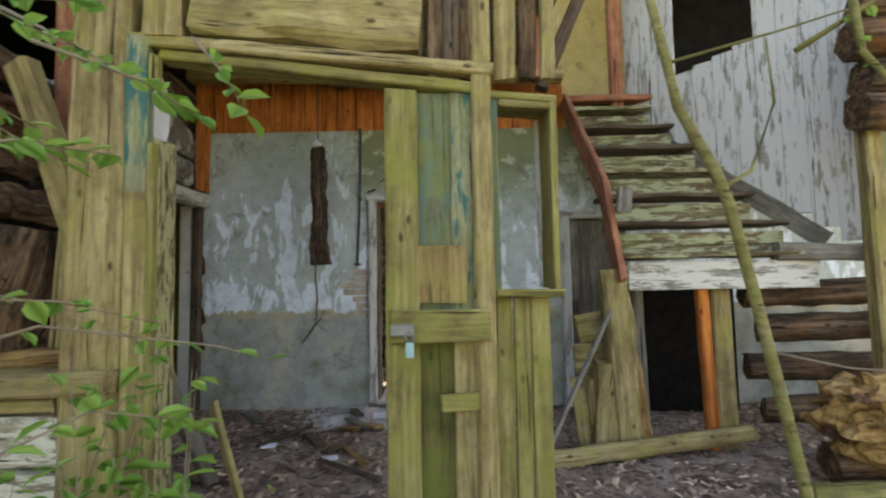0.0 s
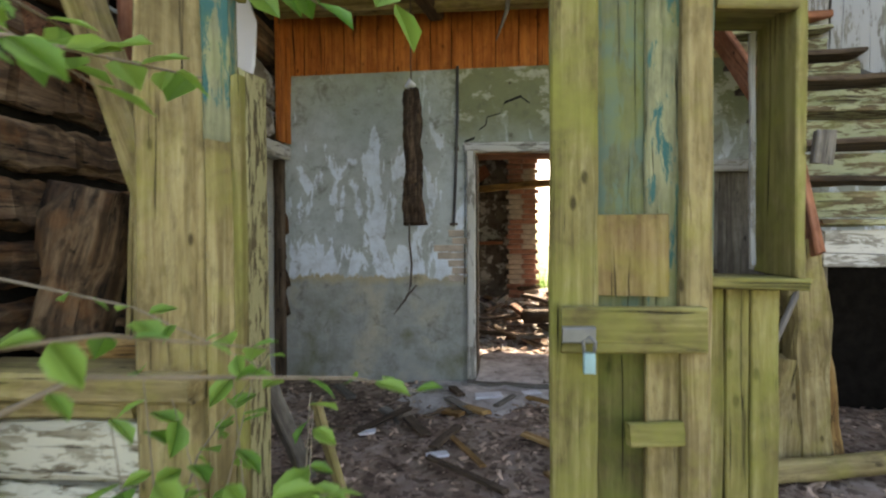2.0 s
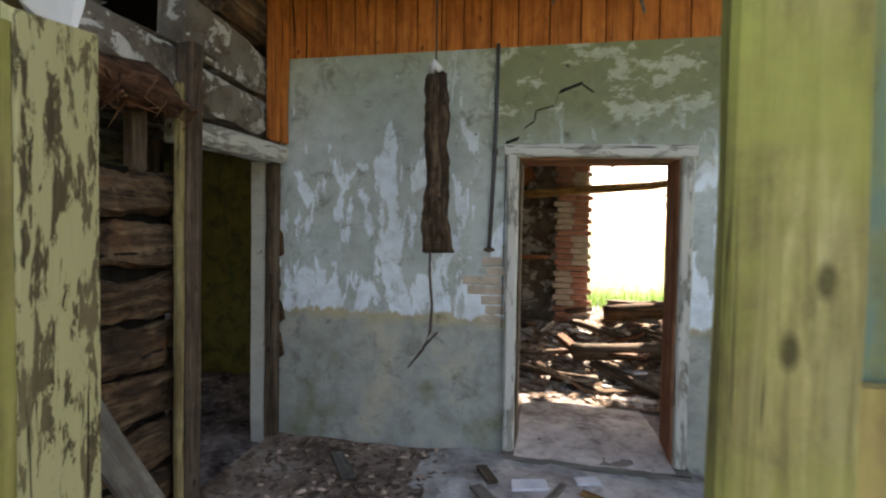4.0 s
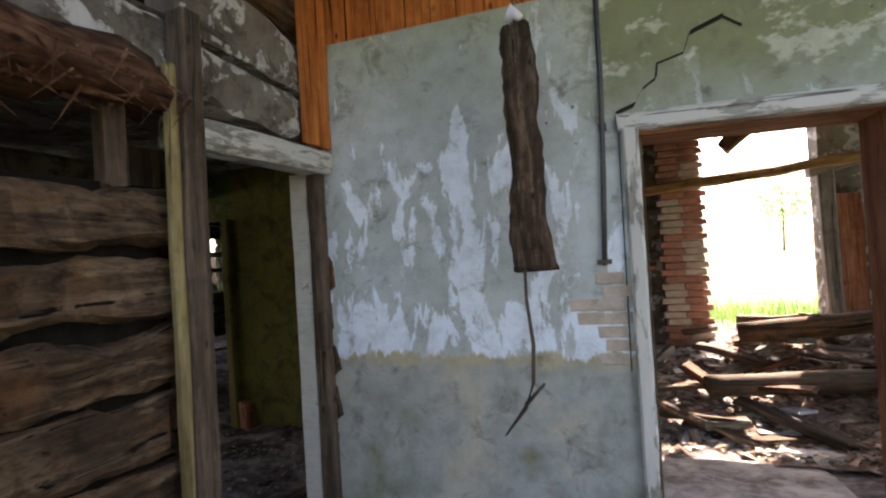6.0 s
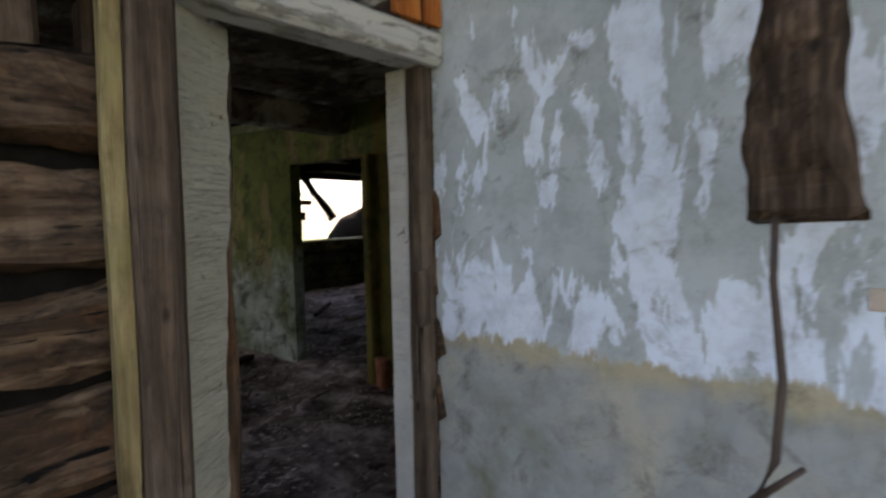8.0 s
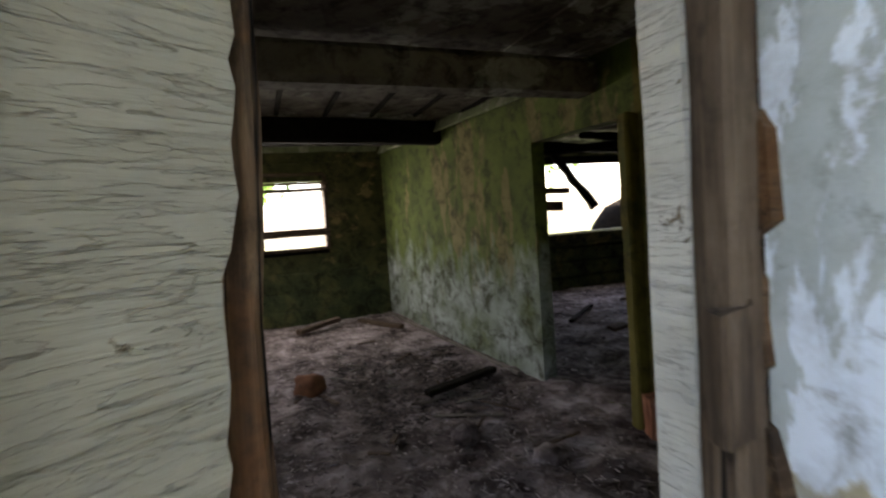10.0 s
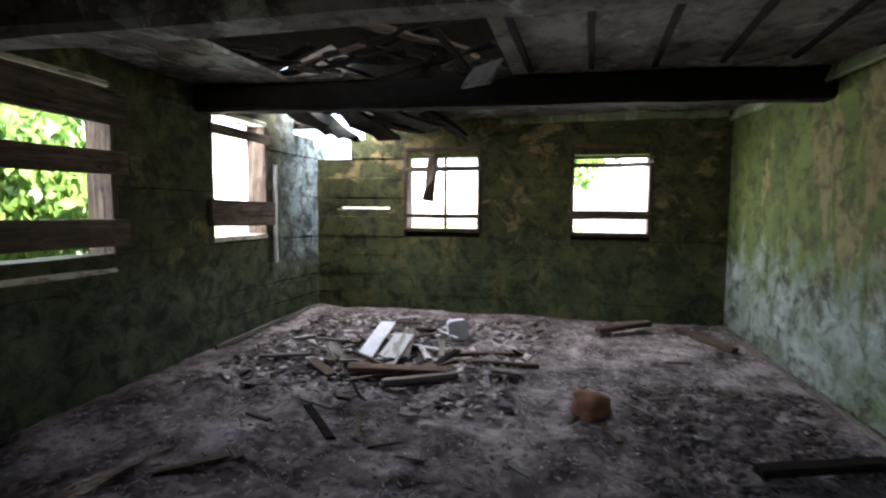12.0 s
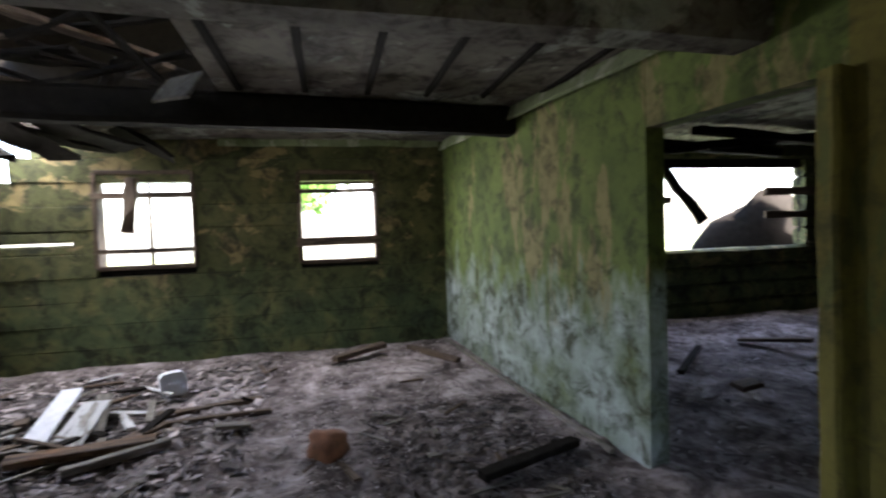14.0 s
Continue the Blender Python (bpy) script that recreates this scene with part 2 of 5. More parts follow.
BLUE = wall_paint("blue_distemper", (0.40, 0.445, 0.42), (0.56, 0.615, 0.615), (0.78, 0.86, 0.93), 0.54,
                  ((0.19, 0.20, 0.12), (0.37, 0.385, 0.36), (0.55, 0.50, 0.36)), 1.02, 0.03, (0.22, 0.24, 0.10), 2.65, (0.13, 0.12, 0.085), dirt_at=0.37, wob=0.16, band=(0.47, 0.41, 0.27), streak=(3.6, 3.6, 1.3), damp_or_glow=(-0.75, -0.45, 2.2, 2.75, (0.19, 0.20, 0.09), (0.42, 0.42, 0.31)))
GREEN = wall_paint("green_distemper", (0.07, 0.10, 0.027), (0.14, 0.18, 0.048), (0.21, 0.18, 0.08), 0.58,
                   ((0.13, 0.16, 0.06), (0.26, 0.31, 0.26), (0.44, 0.49, 0.47)), 1.0, 0.22, None, 2.4, (0.04, 0.045, 0.018), dirt_at=0.45, wob=1.5, streak=(1.6, 1.6, 0.5))
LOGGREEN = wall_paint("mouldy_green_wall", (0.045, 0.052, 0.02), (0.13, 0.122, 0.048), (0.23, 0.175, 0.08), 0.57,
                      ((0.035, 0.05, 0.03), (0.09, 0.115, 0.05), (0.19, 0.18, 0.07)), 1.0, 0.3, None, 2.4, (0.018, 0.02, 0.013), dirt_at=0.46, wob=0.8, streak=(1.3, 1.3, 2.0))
# Mould plus backlit shade as darker greens; the bluish corner zone paints falling light.
SIDEGREEN = wall_paint("mouldy_backlit_green_wall", (0.035, 0.04, 0.016), (0.10, 0.10, 0.038), (0.15, 0.13, 0.05), 0.58,
                       ((0.03, 0.042, 0.025), (0.07, 0.09, 0.045), (0.15, 0.17, 0.12)), 1.0, 0.3, None, 2.4, (0.016, 0.018, 0.012), dirt_at=0.49, wob=0.8, streak=(1.3, 1.3, 1.6), damp_or_glow=(-7.75, -8.35, -1.0, -0.5, (0.22, 0.28, 0.29), (0.40, 0.46, 0.49)))
YELLOW = wall_paint("yellowed_plaster", (0.12, 0.10, 0.025), (0.18, 0.155, 0.04), (0.10, 0.105, 0.033), 0.58, None, 1, 0.1, None, 2.4, (0.05, 0.045, 0.018), dirt_at=0.44)
OCHRE = wall_paint("ochre_wall", (0.36, 0.27, 0.10), (0.46, 0.36, 0.15), (0.42, 0.38, 0.26), 0.64)
CEIL = wall_paint("flaking_ceiling", (0.13, 0.112, 0.092), (0.23, 0.212, 0.18), (0.36, 0.37, 0.32), 0.54, None, 1, 0.1, None, 2.4, (0.025, 0.018, 0.014), dirt_at=0.45, streak=(1, 1, 1))
PLASTER = wall_paint("crumbling_plaster", (0.11, 0.085, 0.065), (0.26, 0.23, 0.19), (0.50, 0.48, 0.44), 0.55, None, 1, 0.1, None, 2.4, (0.03, 0.02, 0.014), dirt_at=0.42, streak=(3.5, 3.5, 5))


COVE = wall_paint("pale_green_cove", (0.14, 0.17, 0.085), (0.24, 0.27, 0.155), (0.32, 0.34, 0.24), 0.56, None, 1, 0.1, None, 2.4, (0.07, 0.07, 0.04), dirt_at=0.40)


def soil(name, dark, mid, light, bits, scale=1.0, flecks=0.8):
    m, ns, ls, b = nodes_of(name)
    v = coords(ns, ls, True)
    n1 = noise_tex(ns, ls, v, 3.0 * scale, 8, 0.7, 0.3)
    col = ramp(ns, ls, n1, [(0.36, dark), (0.5, mid), (0.64, light)])
    vor = ns.new("ShaderNodeTexVoronoi")
    vor.inputs["Scale"].default_value = 26 * scale
    ls.new(v, vor.inputs["Vector"])
    sep = ns.new("ShaderNodeSeparateColor")
    ls.new(vor.outputs["Color"], sep.inputs[0])
    col = mixed(ns, ls, ramp(ns, ls, sep.outputs[0], [(0.72, grey(0)), (0.80, grey(flecks))]), col, bits)
    col = mixed(ns, ls, ramp(ns, ls, sep.outputs[1], [(0.75, grey(0)), (0.85, grey(flecks * 0.8))]), col, dark)
    ls.new(col, b.inputs["Base Color"])
    b.inputs["Roughness"].default_value = 0.95
    b.inputs["Specular IOR Level"].default_value = 0.15
    n2 = noise_tex(ns, ls, v, 18 * scale, 8, 0.75)
    bump(ns, ls, b, maths(ns, ls, "ADD", maths(ns, ls, "MULTIPLY", n2, 0.7), maths(ns, ls, "MULTIPLY", sep.outputs[2], 0.35 * flecks)), 1.0, 0.03)
    return m


LITTER = soil("leaf_litter", (0.07, 0.044, 0.031), (0.28, 0.20, 0.155), (0.48, 0.385, 0.325), (0.32, 0.25, 0.19))
DUSTFLOOR = soil("dusty_earth_floor", (0.025, 0.018, 0.016), (0.17, 0.138, 0.13), (0.46, 0.40, 0.39), (0.36, 0.32, 0.31), 0.8, 0.35)
GRASSY = soil("grassy_ground", (0.07, 0.08, 0.035), (0.15, 0.18, 0.085), (0.24, 0.27, 0.15), (0.25, 0.26, 0.16), 0.4)
PALEDUST = soil("pale_plaster_dust", (0.20, 0.17, 0.15), (0.48, 0.44, 0.41), (0.68, 0.65, 0.61), (0.5, 0.47, 0.44), 0.8, 0.4)


def plain(name, col, rough=0.6, metal=0.0, vary=0.25, scale=12.0):
    m, ns, ls, b = nodes_of(name)
    v = coords(ns, ls, False)
    n = noise_tex(ns, ls, v, scale, 6, 0.65)
    c = ramp(ns, ls, n, [(0.3, [x * (1 - vary) for x in col]), (0.7, [min(1, x * (1 + vary)) for x in col])])
    ls.new(c, b.inputs["Base Color"])
    b.inputs["Roughness"].default_value, b.inputs["Metallic"].default_value = rough, metal
    bump(ns, ls, b, n, 0.4, 0.004)
    return m


def leafy(name, a, c):
    m, ns, ls, b = nodes_of(name)
    r = ns.new("ShaderNodeObjectInfo").outputs["Random"]
    isl = ns.new("ShaderNodeNewGeometry").outputs["Random Per Island"]
    f = maths(ns, ls, "FRACT", maths(ns, ls, "MULTIPLY", r, 3.7))
    f = maths(ns, ls, "FRACT", maths(ns, ls, "SUBTRACT", f, isl))
    col = ramp(ns, ls, f, [(0.0, a), (1.0, c)])
    ls.new(col, b.inputs["Base Color"])
    b.inputs["Roughness"].default_value = 0.5
    tr = ns.new("ShaderNodeBsdfTranslucent")
    ls.new(col, tr.inputs["Color"])
    mx = ns.new("ShaderNodeMixShader")
    mx.inputs[0].default_value = 0.45
    ls.new(b.outputs[0], mx.inputs[1])
    ls.new(tr.outputs[0], mx.inputs[2])
    ls.new(mx.outputs[0], ns["Material Output"].inputs["Surface"])
    return m


LEAF = leafy("fresh_leaf", (0.10, 0.26, 0.035), (0.26, 0.44, 0.09))
FARLEAF = leafy("far_foliage", (0.06, 0.14, 0.025), (0.16, 0.27, 0.06))
BARK = wood("olive_bark", (0.10, 0.085, 0.03), (0.21, 0.185, 0.075), (0.31, 0.28, 0.13), (0.18, 0.19, 0.05), 0.6, grain=0.35)
TWIG = plain("dry_twig", (0.20, 0.16, 0.11), 0.85)
METAL = plain("dull_steel", (0.20, 0.20, 0.185), 0.6, 0.5)
PADBLUE = plain("pale_blue_enamel", (0.24, 0.40, 0.41), 0.45)
IRON = plain("rusty_iron", (0.09, 0.065, 0.05), 0.7, 0.4)
BRICKM = plain("worn_red_brick", (0.37, 0.17, 0.115), 0.9, 0, 0.35, 9)
PALEBRICK = plain("limewashed_brick", (0.46, 0.38, 0.30), 0.9, 0, 0.3, 9)
MORTAR = plain("pale_mortar", (0.36, 0.33, 0.29), 0.95, 0, 0.25, 6)
SCRAPW = plain("white_scrap", (0.66, 0.67, 0.70), 0.7, 0, 0.15)
RUSTBROWN = plain("rust_brown_lump", (0.16, 0.065, 0.03), 0.9, 0, 0.4)
# Near-black for black pieces, and for deep shade put into the colour.
DARKV = plain("black_wood_and_shade", (0.014, 0.012, 0.010), 0.95, 0, 0.4)
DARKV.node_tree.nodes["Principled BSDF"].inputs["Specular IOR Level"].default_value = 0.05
CRACKM = plain("open_crack", (0.012, 0.01, 0.008), 1.0)
# White, translucent stand-in for bright sky.
FILM = leafy("sky_white_film", (0.85, 0.86, 0.88), (0.85, 0.86, 0.88))
PIPEM = plain("black_cable_pipe", (0.055, 0.055, 0.055), 0.6)



def cracked_paint(name, paint, under):
    """Thick old oil paint, split crosswise into curling scales over bare wood."""
    m, ns, ls, b = nodes_of(name)
    v = coords(ns, ls, True)
    lines = noise_tex(ns, ls, coords(ns, ls, True, (4, 4, 55)), 1.3, 4, 0.5, 0.25)
    crack = ramp(ns, ls, lines, [(0.40, grey(0)), (0.412, grey(0.4)), (0.424, grey(0))])
    fine = noise_tex(ns, ls, coords(ns, ls, True, (9, 9, 80)), 1.0, 3, 0.5, 0.4)
    crack2 = ramp(ns, ls, fine, [(0.45, grey(0)), (0.465, grey(0.3)), (0.48, grey(0))])
    loss = ramp(ns, ls, noise_tex(ns, ls, v, 7, 8, 0.7, 0.4), [(0.34, grey(1)), (0.37, grey(0))])
    tone = ramp(ns, ls, noise_tex(ns, ls, v, 3, 6, 0.65), [(0.3, [c * 0.72 for c in paint]), (0.65, paint)])
    col = mixed(ns, ls, loss, tone, under)
    col = mixed(ns, ls, crack, col, [c * 0.6 for c in under])
    col = mixed(ns, ls, crack2, col, [c * 0.5 for c in paint])
    ls.new(col, b.inputs["Base Color"])
    b.inputs["Roughness"].default_value = 0.6
    b.inputs["Specular IOR Level"].default_value = 0.3
    h = maths(ns, ls, "SUBTRACT", lines, maths(ns, ls, "MULTIPLY", loss, 0.4))
    bump(ns, ls, b, maths(ns, ls, "SUBTRACT", h, maths(ns, ls, "ADD", crack, crack2)), 0.9, 0.008)
    return m


# Darker copy of the scaly white paint, with the reveal's shade in its colour.
SCALYSHADE = cracked_paint("shaded_scaly_paint", (0.46, 0.44, 0.34), (0.13, 0.09, 0.05))
SCALY = cracked_paint("scaly_white_paint", (0.68, 0.67, 0.60), (0.20, 0.15, 0.09))

# ---- builders ----
RND = random.Random(7)


def part(name, bm, material, parent=None, label="", m=None):
    me = bpy.data.meshes.new(name)
    bm.normal_update()
    bm.to_mesh(me)
    bm.free()
    me.materials.append(material)
    ob = new(name, me)
    if parent:
        ob.parent = parent
    if m is not None:
        ob.matrix_basis = m
    if label:
        ob["label"] = label
    return ob


def holder(name, label, category, at=(0, 0, 0), group="", kind=""):
    e = new(name)
    e.location = at
    return tagged(e, label, category, group, kind)


def inv(parent):
    return Matrix.Translation(-Vector(parent.location))


def between(a, b, roll=0.0):
    """A pose at the middle of a and b with x along a to b; roll turns about that line."""
    a, b = Vector(a), Vector(b)
    x = (b - a).normalized()
    up = Vector((0, 0, 1)) if abs(x.z) < 0.95 else Vector((0, -1, 0))
    y = up.cross(x).normalized()
    z = x.cross(y)
    m = Matrix((x, y, z)).transposed().to_4x4()
    return Matrix.Translation((a + b) / 2) @ m @ pose(0, 0, 0, roll)


def board_bm(L, W, T, wear=0.006, seed=0, ragged=0.0, seg=None, edge=0.16):
    """A board along x with uneven edges, slight bow and broken ends."""
    bm = bmesh.new()
    n = seg or max(3, min(14, int(L / 0.14)))
    rings = []
    bev = min(W, T) * edge
    prof = [(-W / 2 + bev, -T / 2), (W / 2 - bev, -T / 2), (W / 2, -T / 2 + bev), (W / 2, T / 2 - bev),
            (W / 2 - bev, T / 2), (-W / 2 + bev, T / 2), (-W / 2, T / 2 - bev), (-W / 2, -T / 2 + bev)]
    for i in range(n + 1):
        x = -L / 2 + L * i / n
        ring = []
        for k, (y, z) in enumerate(prof):
            p = Vector((x * 3.1 + seed * 5.7, y * 9, z * 9 + seed))
            d = noise.noise_vector(p) * wear
            if wear > 0.019:
                d += noise.noise_vector(Vector((x * 17 + seed, y * 25, z * 25))) * wear * 0.55
            e = 0.0
            if ragged and i in (0, n):
                e = ragged * noise.noise(Vector((seed * 3.3 + i, y * 40, z * 30)))
            ring.append(bm.verts.new((x + e + d.x * 0.3, y + d.y, z + d.z)))
        rings.append(ring)
    for r0, r1 in zip(rings, rings[1:]):
        for k in range(8):
            bm.faces.new((r0[k], r0[(k + 1) % 8], r1[(k + 1) % 8], r1[k]))
    bm.faces.new(list(reversed(rings[0])))
    bm.faces.new(rings[-1])
    bmesh.ops.recalc_face_normals(bm, faces=bm.faces)
    return bm


SEED = [0]


def board(name, a, b, W, T, material, parent=None, roll=0.0, wear=0.006, ragged=0.02, label=""):
    """A board from a to b (centres of its ends); W lies level, T upright, before the roll."""
    SEED[0] += 1
    m = between(a, b, roll)
    if parent:
        m = inv(parent) @ m
    return part(name, board_bm((Vector(b) - Vector(a)).length, W, T, wear, SEED[0], ragged), material, parent, label, m)


def round_bm(pts, radii, sides=10, lump=0.0, seed=0.0, cap=True):
    """A tube along points; lump roughens it."""
    bm = bmesh.new()
    rings = []
    P = [Vector(p) for p in pts]
    for i, p in enumerate(P):
        t = (P[min(i + 1, len(P) - 1)] - P[max(i - 1, 0)]).normalized()
        u = t.cross(Vector((0.13, 0.2, 1)) if abs(t.z) < 0.9 else Vector((1, 0.1, 0))).normalized()
        w = t.cross(u)
        ring = []
        for k in range(sides):
            a = 2 * math.pi * k / sides
            o = u * math.cos(a) + w * math.sin(a)
            r = radii[i] * (1 + lump * noise.noise(p * 3 + o * 1.3 + Vector((seed, 0, 0))) + lump * 0.5 * noise.noise(p * 11 + o * 3))
            ring.append(bm.verts.new(p + o * r))
        rings.append(ring)
    for r0, r1 in zip(rings, rings[1:]):
        for k in range(sides):
            f = bm.faces.new((r0[k], r0[(k + 1) % sides], r1[(k + 1) % sides], r1[k]))
            f.smooth = True
    if cap:
        bm.faces.new(list(reversed(rings[0])))
        bm.faces.new(rings[-1])
    bmesh.ops.recalc_face_normals(bm, faces=bm.faces)
    return bm


def log(name, a, b, r, material, parent=None, lump=0.12, flat=1.0, label=""):
    """A log from a to b in its own space, x along it."""
    SEED[0] += 1
    L = (Vector(b) - Vector(a)).length
    n = max(4, min(20, int(L / 0.12)))
    bm = round_bm([(-L / 2 + L * i / n, 0, 0) for i in range(n + 1)], [r] * (n + 1), 12, lump, SEED[0] * 3.7)
    for v in bm.verts:
        v.co.y *= flat
        if abs(v.co.x) > L / 2 - 0.01:
            v.co.x += 0.05 * noise.noise(v.co * 14 + Vector((SEED[0], 0, 0)))
    m = between(a, b)
    if parent:
        m = inv(parent) @ m
    return part(name, bm, material, parent, label, m)


def wall_slab(name, p0, p1, z0, z1, thick, openings, material, label, category="wall"):
    """An upright wall from p0 to p1, its thickness to the left of that way, with openings (u0, u1, z0, z1) through it."""
    a, b = Vector((*p0, 0)), Vector((*p1, 0))
    L = (b - a).length
    ux = (b - a) / L
    nx = Vector((-ux.y, ux.x, 0))
    us = sorted({0.0, L, *[o[0] for o in openings], *[o[1] for o in openings]})
    zs = sorted({z0, z1, *[o[2] for o in openings], *[o[3] for o in openings]})
    us = [u for u in us if 0 <= u <= L]
    zs = [z for z in zs if z0 <= z <= z1]
    fill = {}
    for i in range(len(us) - 1):
        for j in range(len(zs) - 1):
            uc, zc = (us[i] + us[i + 1]) / 2, (zs[j] + zs[j + 1]) / 2
            fill[i, j] = not any(o[0] < uc < o[1] and o[2] < zc < o[3] for o in openings)
    bm = bmesh.new()
    cache = {}

    def vert(i, j, side):
        if (i, j, side) not in cache:
            p = a + ux * us[i] + nx * (thick * side)
            cache[i, j, side] = bm.verts.new((p.x, p.y, zs[j]))
        return cache[i, j, side]

    for (i, j), full in fill.items():
        if not full:
            continue
        bm.faces.new([vert(i, j, 0), vert(i + 1, j, 0), vert(i + 1, j + 1, 0), vert(i, j + 1, 0)])
        bm.faces.new([vert(i, j, 1), vert(i, j + 1, 1), vert(i + 1, j + 1, 1), vert(i + 1, j, 1)])
        for di, dj, q in ((-1, 0, ((i, j), (i, j + 1))), (1, 0, ((i + 1, j + 1), (i + 1, j))), (0, -1, ((i + 1, j), (i, j))), (0, 1, ((i, j + 1), (i + 1, j + 1)))):
            if not fill.get((i + di, j + dj), False):
                (a0, a1), (b0, b1) = q
                bm.faces.new([vert(a0, a1, 0), vert(b0, b1, 0), vert(b0, b1, 1), vert(a0, a1, 1)])
    bmesh.ops.recalc_face_normals(bm, faces=bm.faces)
    return tagged(part(name, bm, material), label, category, kind="structure")


def core_of(e, a, ux, L, z0, z1, thick, openings, material):
    """The dark chinking inside a log wall, so that no joint lets the day through."""
    nx = Vector((-ux.y, ux.x, 0))
    us = sorted({0.0, L, *[min(L, max(0, o[i])) for o in openings for i in (0, 1)]})
    zs = sorted({z0, z1, *[min(z1, max(z0, o[i])) for o in openings for i in (2, 3)]})
    bm = bmesh.new()
    for u0, u1 in zip(us, us[1:]):
        for za, zb in zip(zs, zs[1:]):
            if any(o[0] < (u0 + u1) / 2 < o[1] and o[2] < (za + zb) / 2 < o[3] for o in openings):
                continue
            p = [a + ux * u + nx * (thick * k) for u in (u0, u1) for k in (0.35, 0.65)]
            lo = [bm.verts.new((q.x, q.y, za)) for q in p]
            hi = [bm.verts.new((q.x, q.y, zb)) for q in p]
            for f in ((0, 1), (1, 3), (3, 2), (2, 0)):
                bm.faces.new((lo[f[0]], lo[f[1]], hi[f[1]], hi[f[0]]))
    bmesh.ops.recalc_face_normals(bm, faces=bm.faces)
    part("chinking", bm, material, e, "dark chinking between the logs", inv(e))


def log_wall(name, p0, p1, z0, courses, h, thick, openings, material, label, piece="log", wear=0.012, gap=0.012, edge=0.16):
    """A wall of squared logs, course on course, cut by openings."""
    a, b = Vector((*p0, 0)), Vector((*p1, 0))
    L = (b - a).length
    ux = (b - a) / L
    e = holder(name, label, "wall", (a.x, a.y, z0), kind="structure")
    core_of(e, a, ux, L, z0, z0 + courses * h, thick, openings, DARKV)
    for c in range(courses):
        lo, hi = z0 + c * h, z0 + (c + 1) * h
        zc = (lo + hi) / 2
        spans, u = [], 0.0
        for o in sorted(o for o in openings if o[2] < zc < o[3]):
            if o[0] > u:
                spans.append((u, o[0]))
            u = max(u, o[1])
        if u < L:
            spans.append((u, L))
        for s0, s1 in spans:
            SEED[0] += 1
            q0, q1 = a + ux * s0, a + ux * s1
            bm = board_bm(s1 - s0, thick, h - gap, wear, SEED[0], 0.015, max(3, int((s1 - s0) / (0.07 if wear > 0.03 else 0.2))), edge)
            off = RND.uniform(-0.008, 0.008)
            m = inv(e) @ Matrix.Translation((0, 0, 0)) @ between((q0.x, q0.y, zc), (q1.x, q1.y, zc)) @ Matrix.Translation((0, thick / 2 + off, 0))
            part(piece, bm, material, e, "", m)
    return e


def field(name, x0, x1, y0, y1, nx, ny, height, material, label, category, kind="structure"):
    bm = bmesh.new()
    vs = [[bm.verts.new((x0 + (x1 - x0) * i / nx, y0 + (y1 - y0) * j / ny, height(x0 + (x1 - x0) * i / nx, y0 + (y1 - y0) * j / ny))) for j in range(ny + 1)] for i in range(nx + 1)]
    for i in range(nx):
        for j in range(ny):
            bm.faces.new((vs[i][j], vs[i + 1][j], vs[i + 1][j + 1], vs[i][j + 1])).smooth = True
    return tagged(part(name, bm, material), label, category, kind=kind)


def clamp(v, a=0.0, b=1.0):
    return max(a, min(b, v))


def rough_h(x, y, amp):
    return amp * (noise.noise(Vector((x * 1.3, y * 1.3, 0))) + 0.6 * noise.noise(Vector((x * 4.1, y * 4.1, 3))) + 0.35 * noise.noise(Vector((x * 11, y * 11, 7))))


def hall_h(x, y):
    return -0.12 + 0.24 * clamp((y - 1.2) / 1.4) + rough_h(x, y, 0.035)


def room_h(x, y):
    hump = 0.07 * max(0, noise.noise(Vector((x * 2.6, y * 2.6, 5)))) * clamp((x + 7.2) / 1.2) + 0.02 * noise.noise(Vector((x * 9, y * 9, 1))) * clamp((x + 7.5) / 1.5)
    return hump + 0.02 + 0.19 * clamp((-x - 5.9) / 3.2) + 0.10 * clamp((3.6 - y) / 1.5) * clamp((-x - 4.2) / 1.2) * clamp((8.2 + x) / 2) + rough_h(x, y, 0.03)

# ---- ground and floors ----
def ground_h(x, y):
    inside = clamp((x + 9.6) / 0.3) * clamp((5.0 - x) / 0.5) * clamp((y - 1.0) / 0.4) * clamp((9.6 - y) / 0.4)
    return -0.14 - 0.5 * inside + 0.9 * clamp((y - 12) / 30) * 0.3 + rough_h(x * 0.3, y * 0.3, 0.05)


field("ground", -60, 60, -40, 80, 60, 60, lambda x, y: -0.7 if -10 < x < 6 and -1 < y < 10.5 else ground_h(x, y), GRASSY, "overgrown grassy ground round the ruin", "ground")
field("ground_front", -10.2, 6.4, -1.8, 2.5, 60, 24, lambda x, y: hall_h(x, y), LITTER, "leaf-covered earth in front of the ruined porch", "ground")
field("floor_hall", -2.45, 5.0, 2.42, 5.6, 70, 40, hall_h, LITTER, "earth floor covered with leaf litter and splinters", "floor")
field("floor_room", -9.4, -2.4, 1.35, 7.0, 190, 150, room_h, DUSTFLOOR, "dusty earth floor strewn with debris", "floor")
field("floor_second_room", -9.4, -2.4, 7.0, 13.5, 60, 60, room_h, DUSTFLOOR, "dark earth floor of the second room", "floor")
field("floor_back_room", -2.4, 5.0, 5.55, 10.8, 60, 50, lambda x, y: 0.13 + 0.35 * clamp((y - 7.2) / 1.5) + rough_h(x, y, 0.05), DUSTFLOOR, "back room floor buried in brown rubble", "floor")

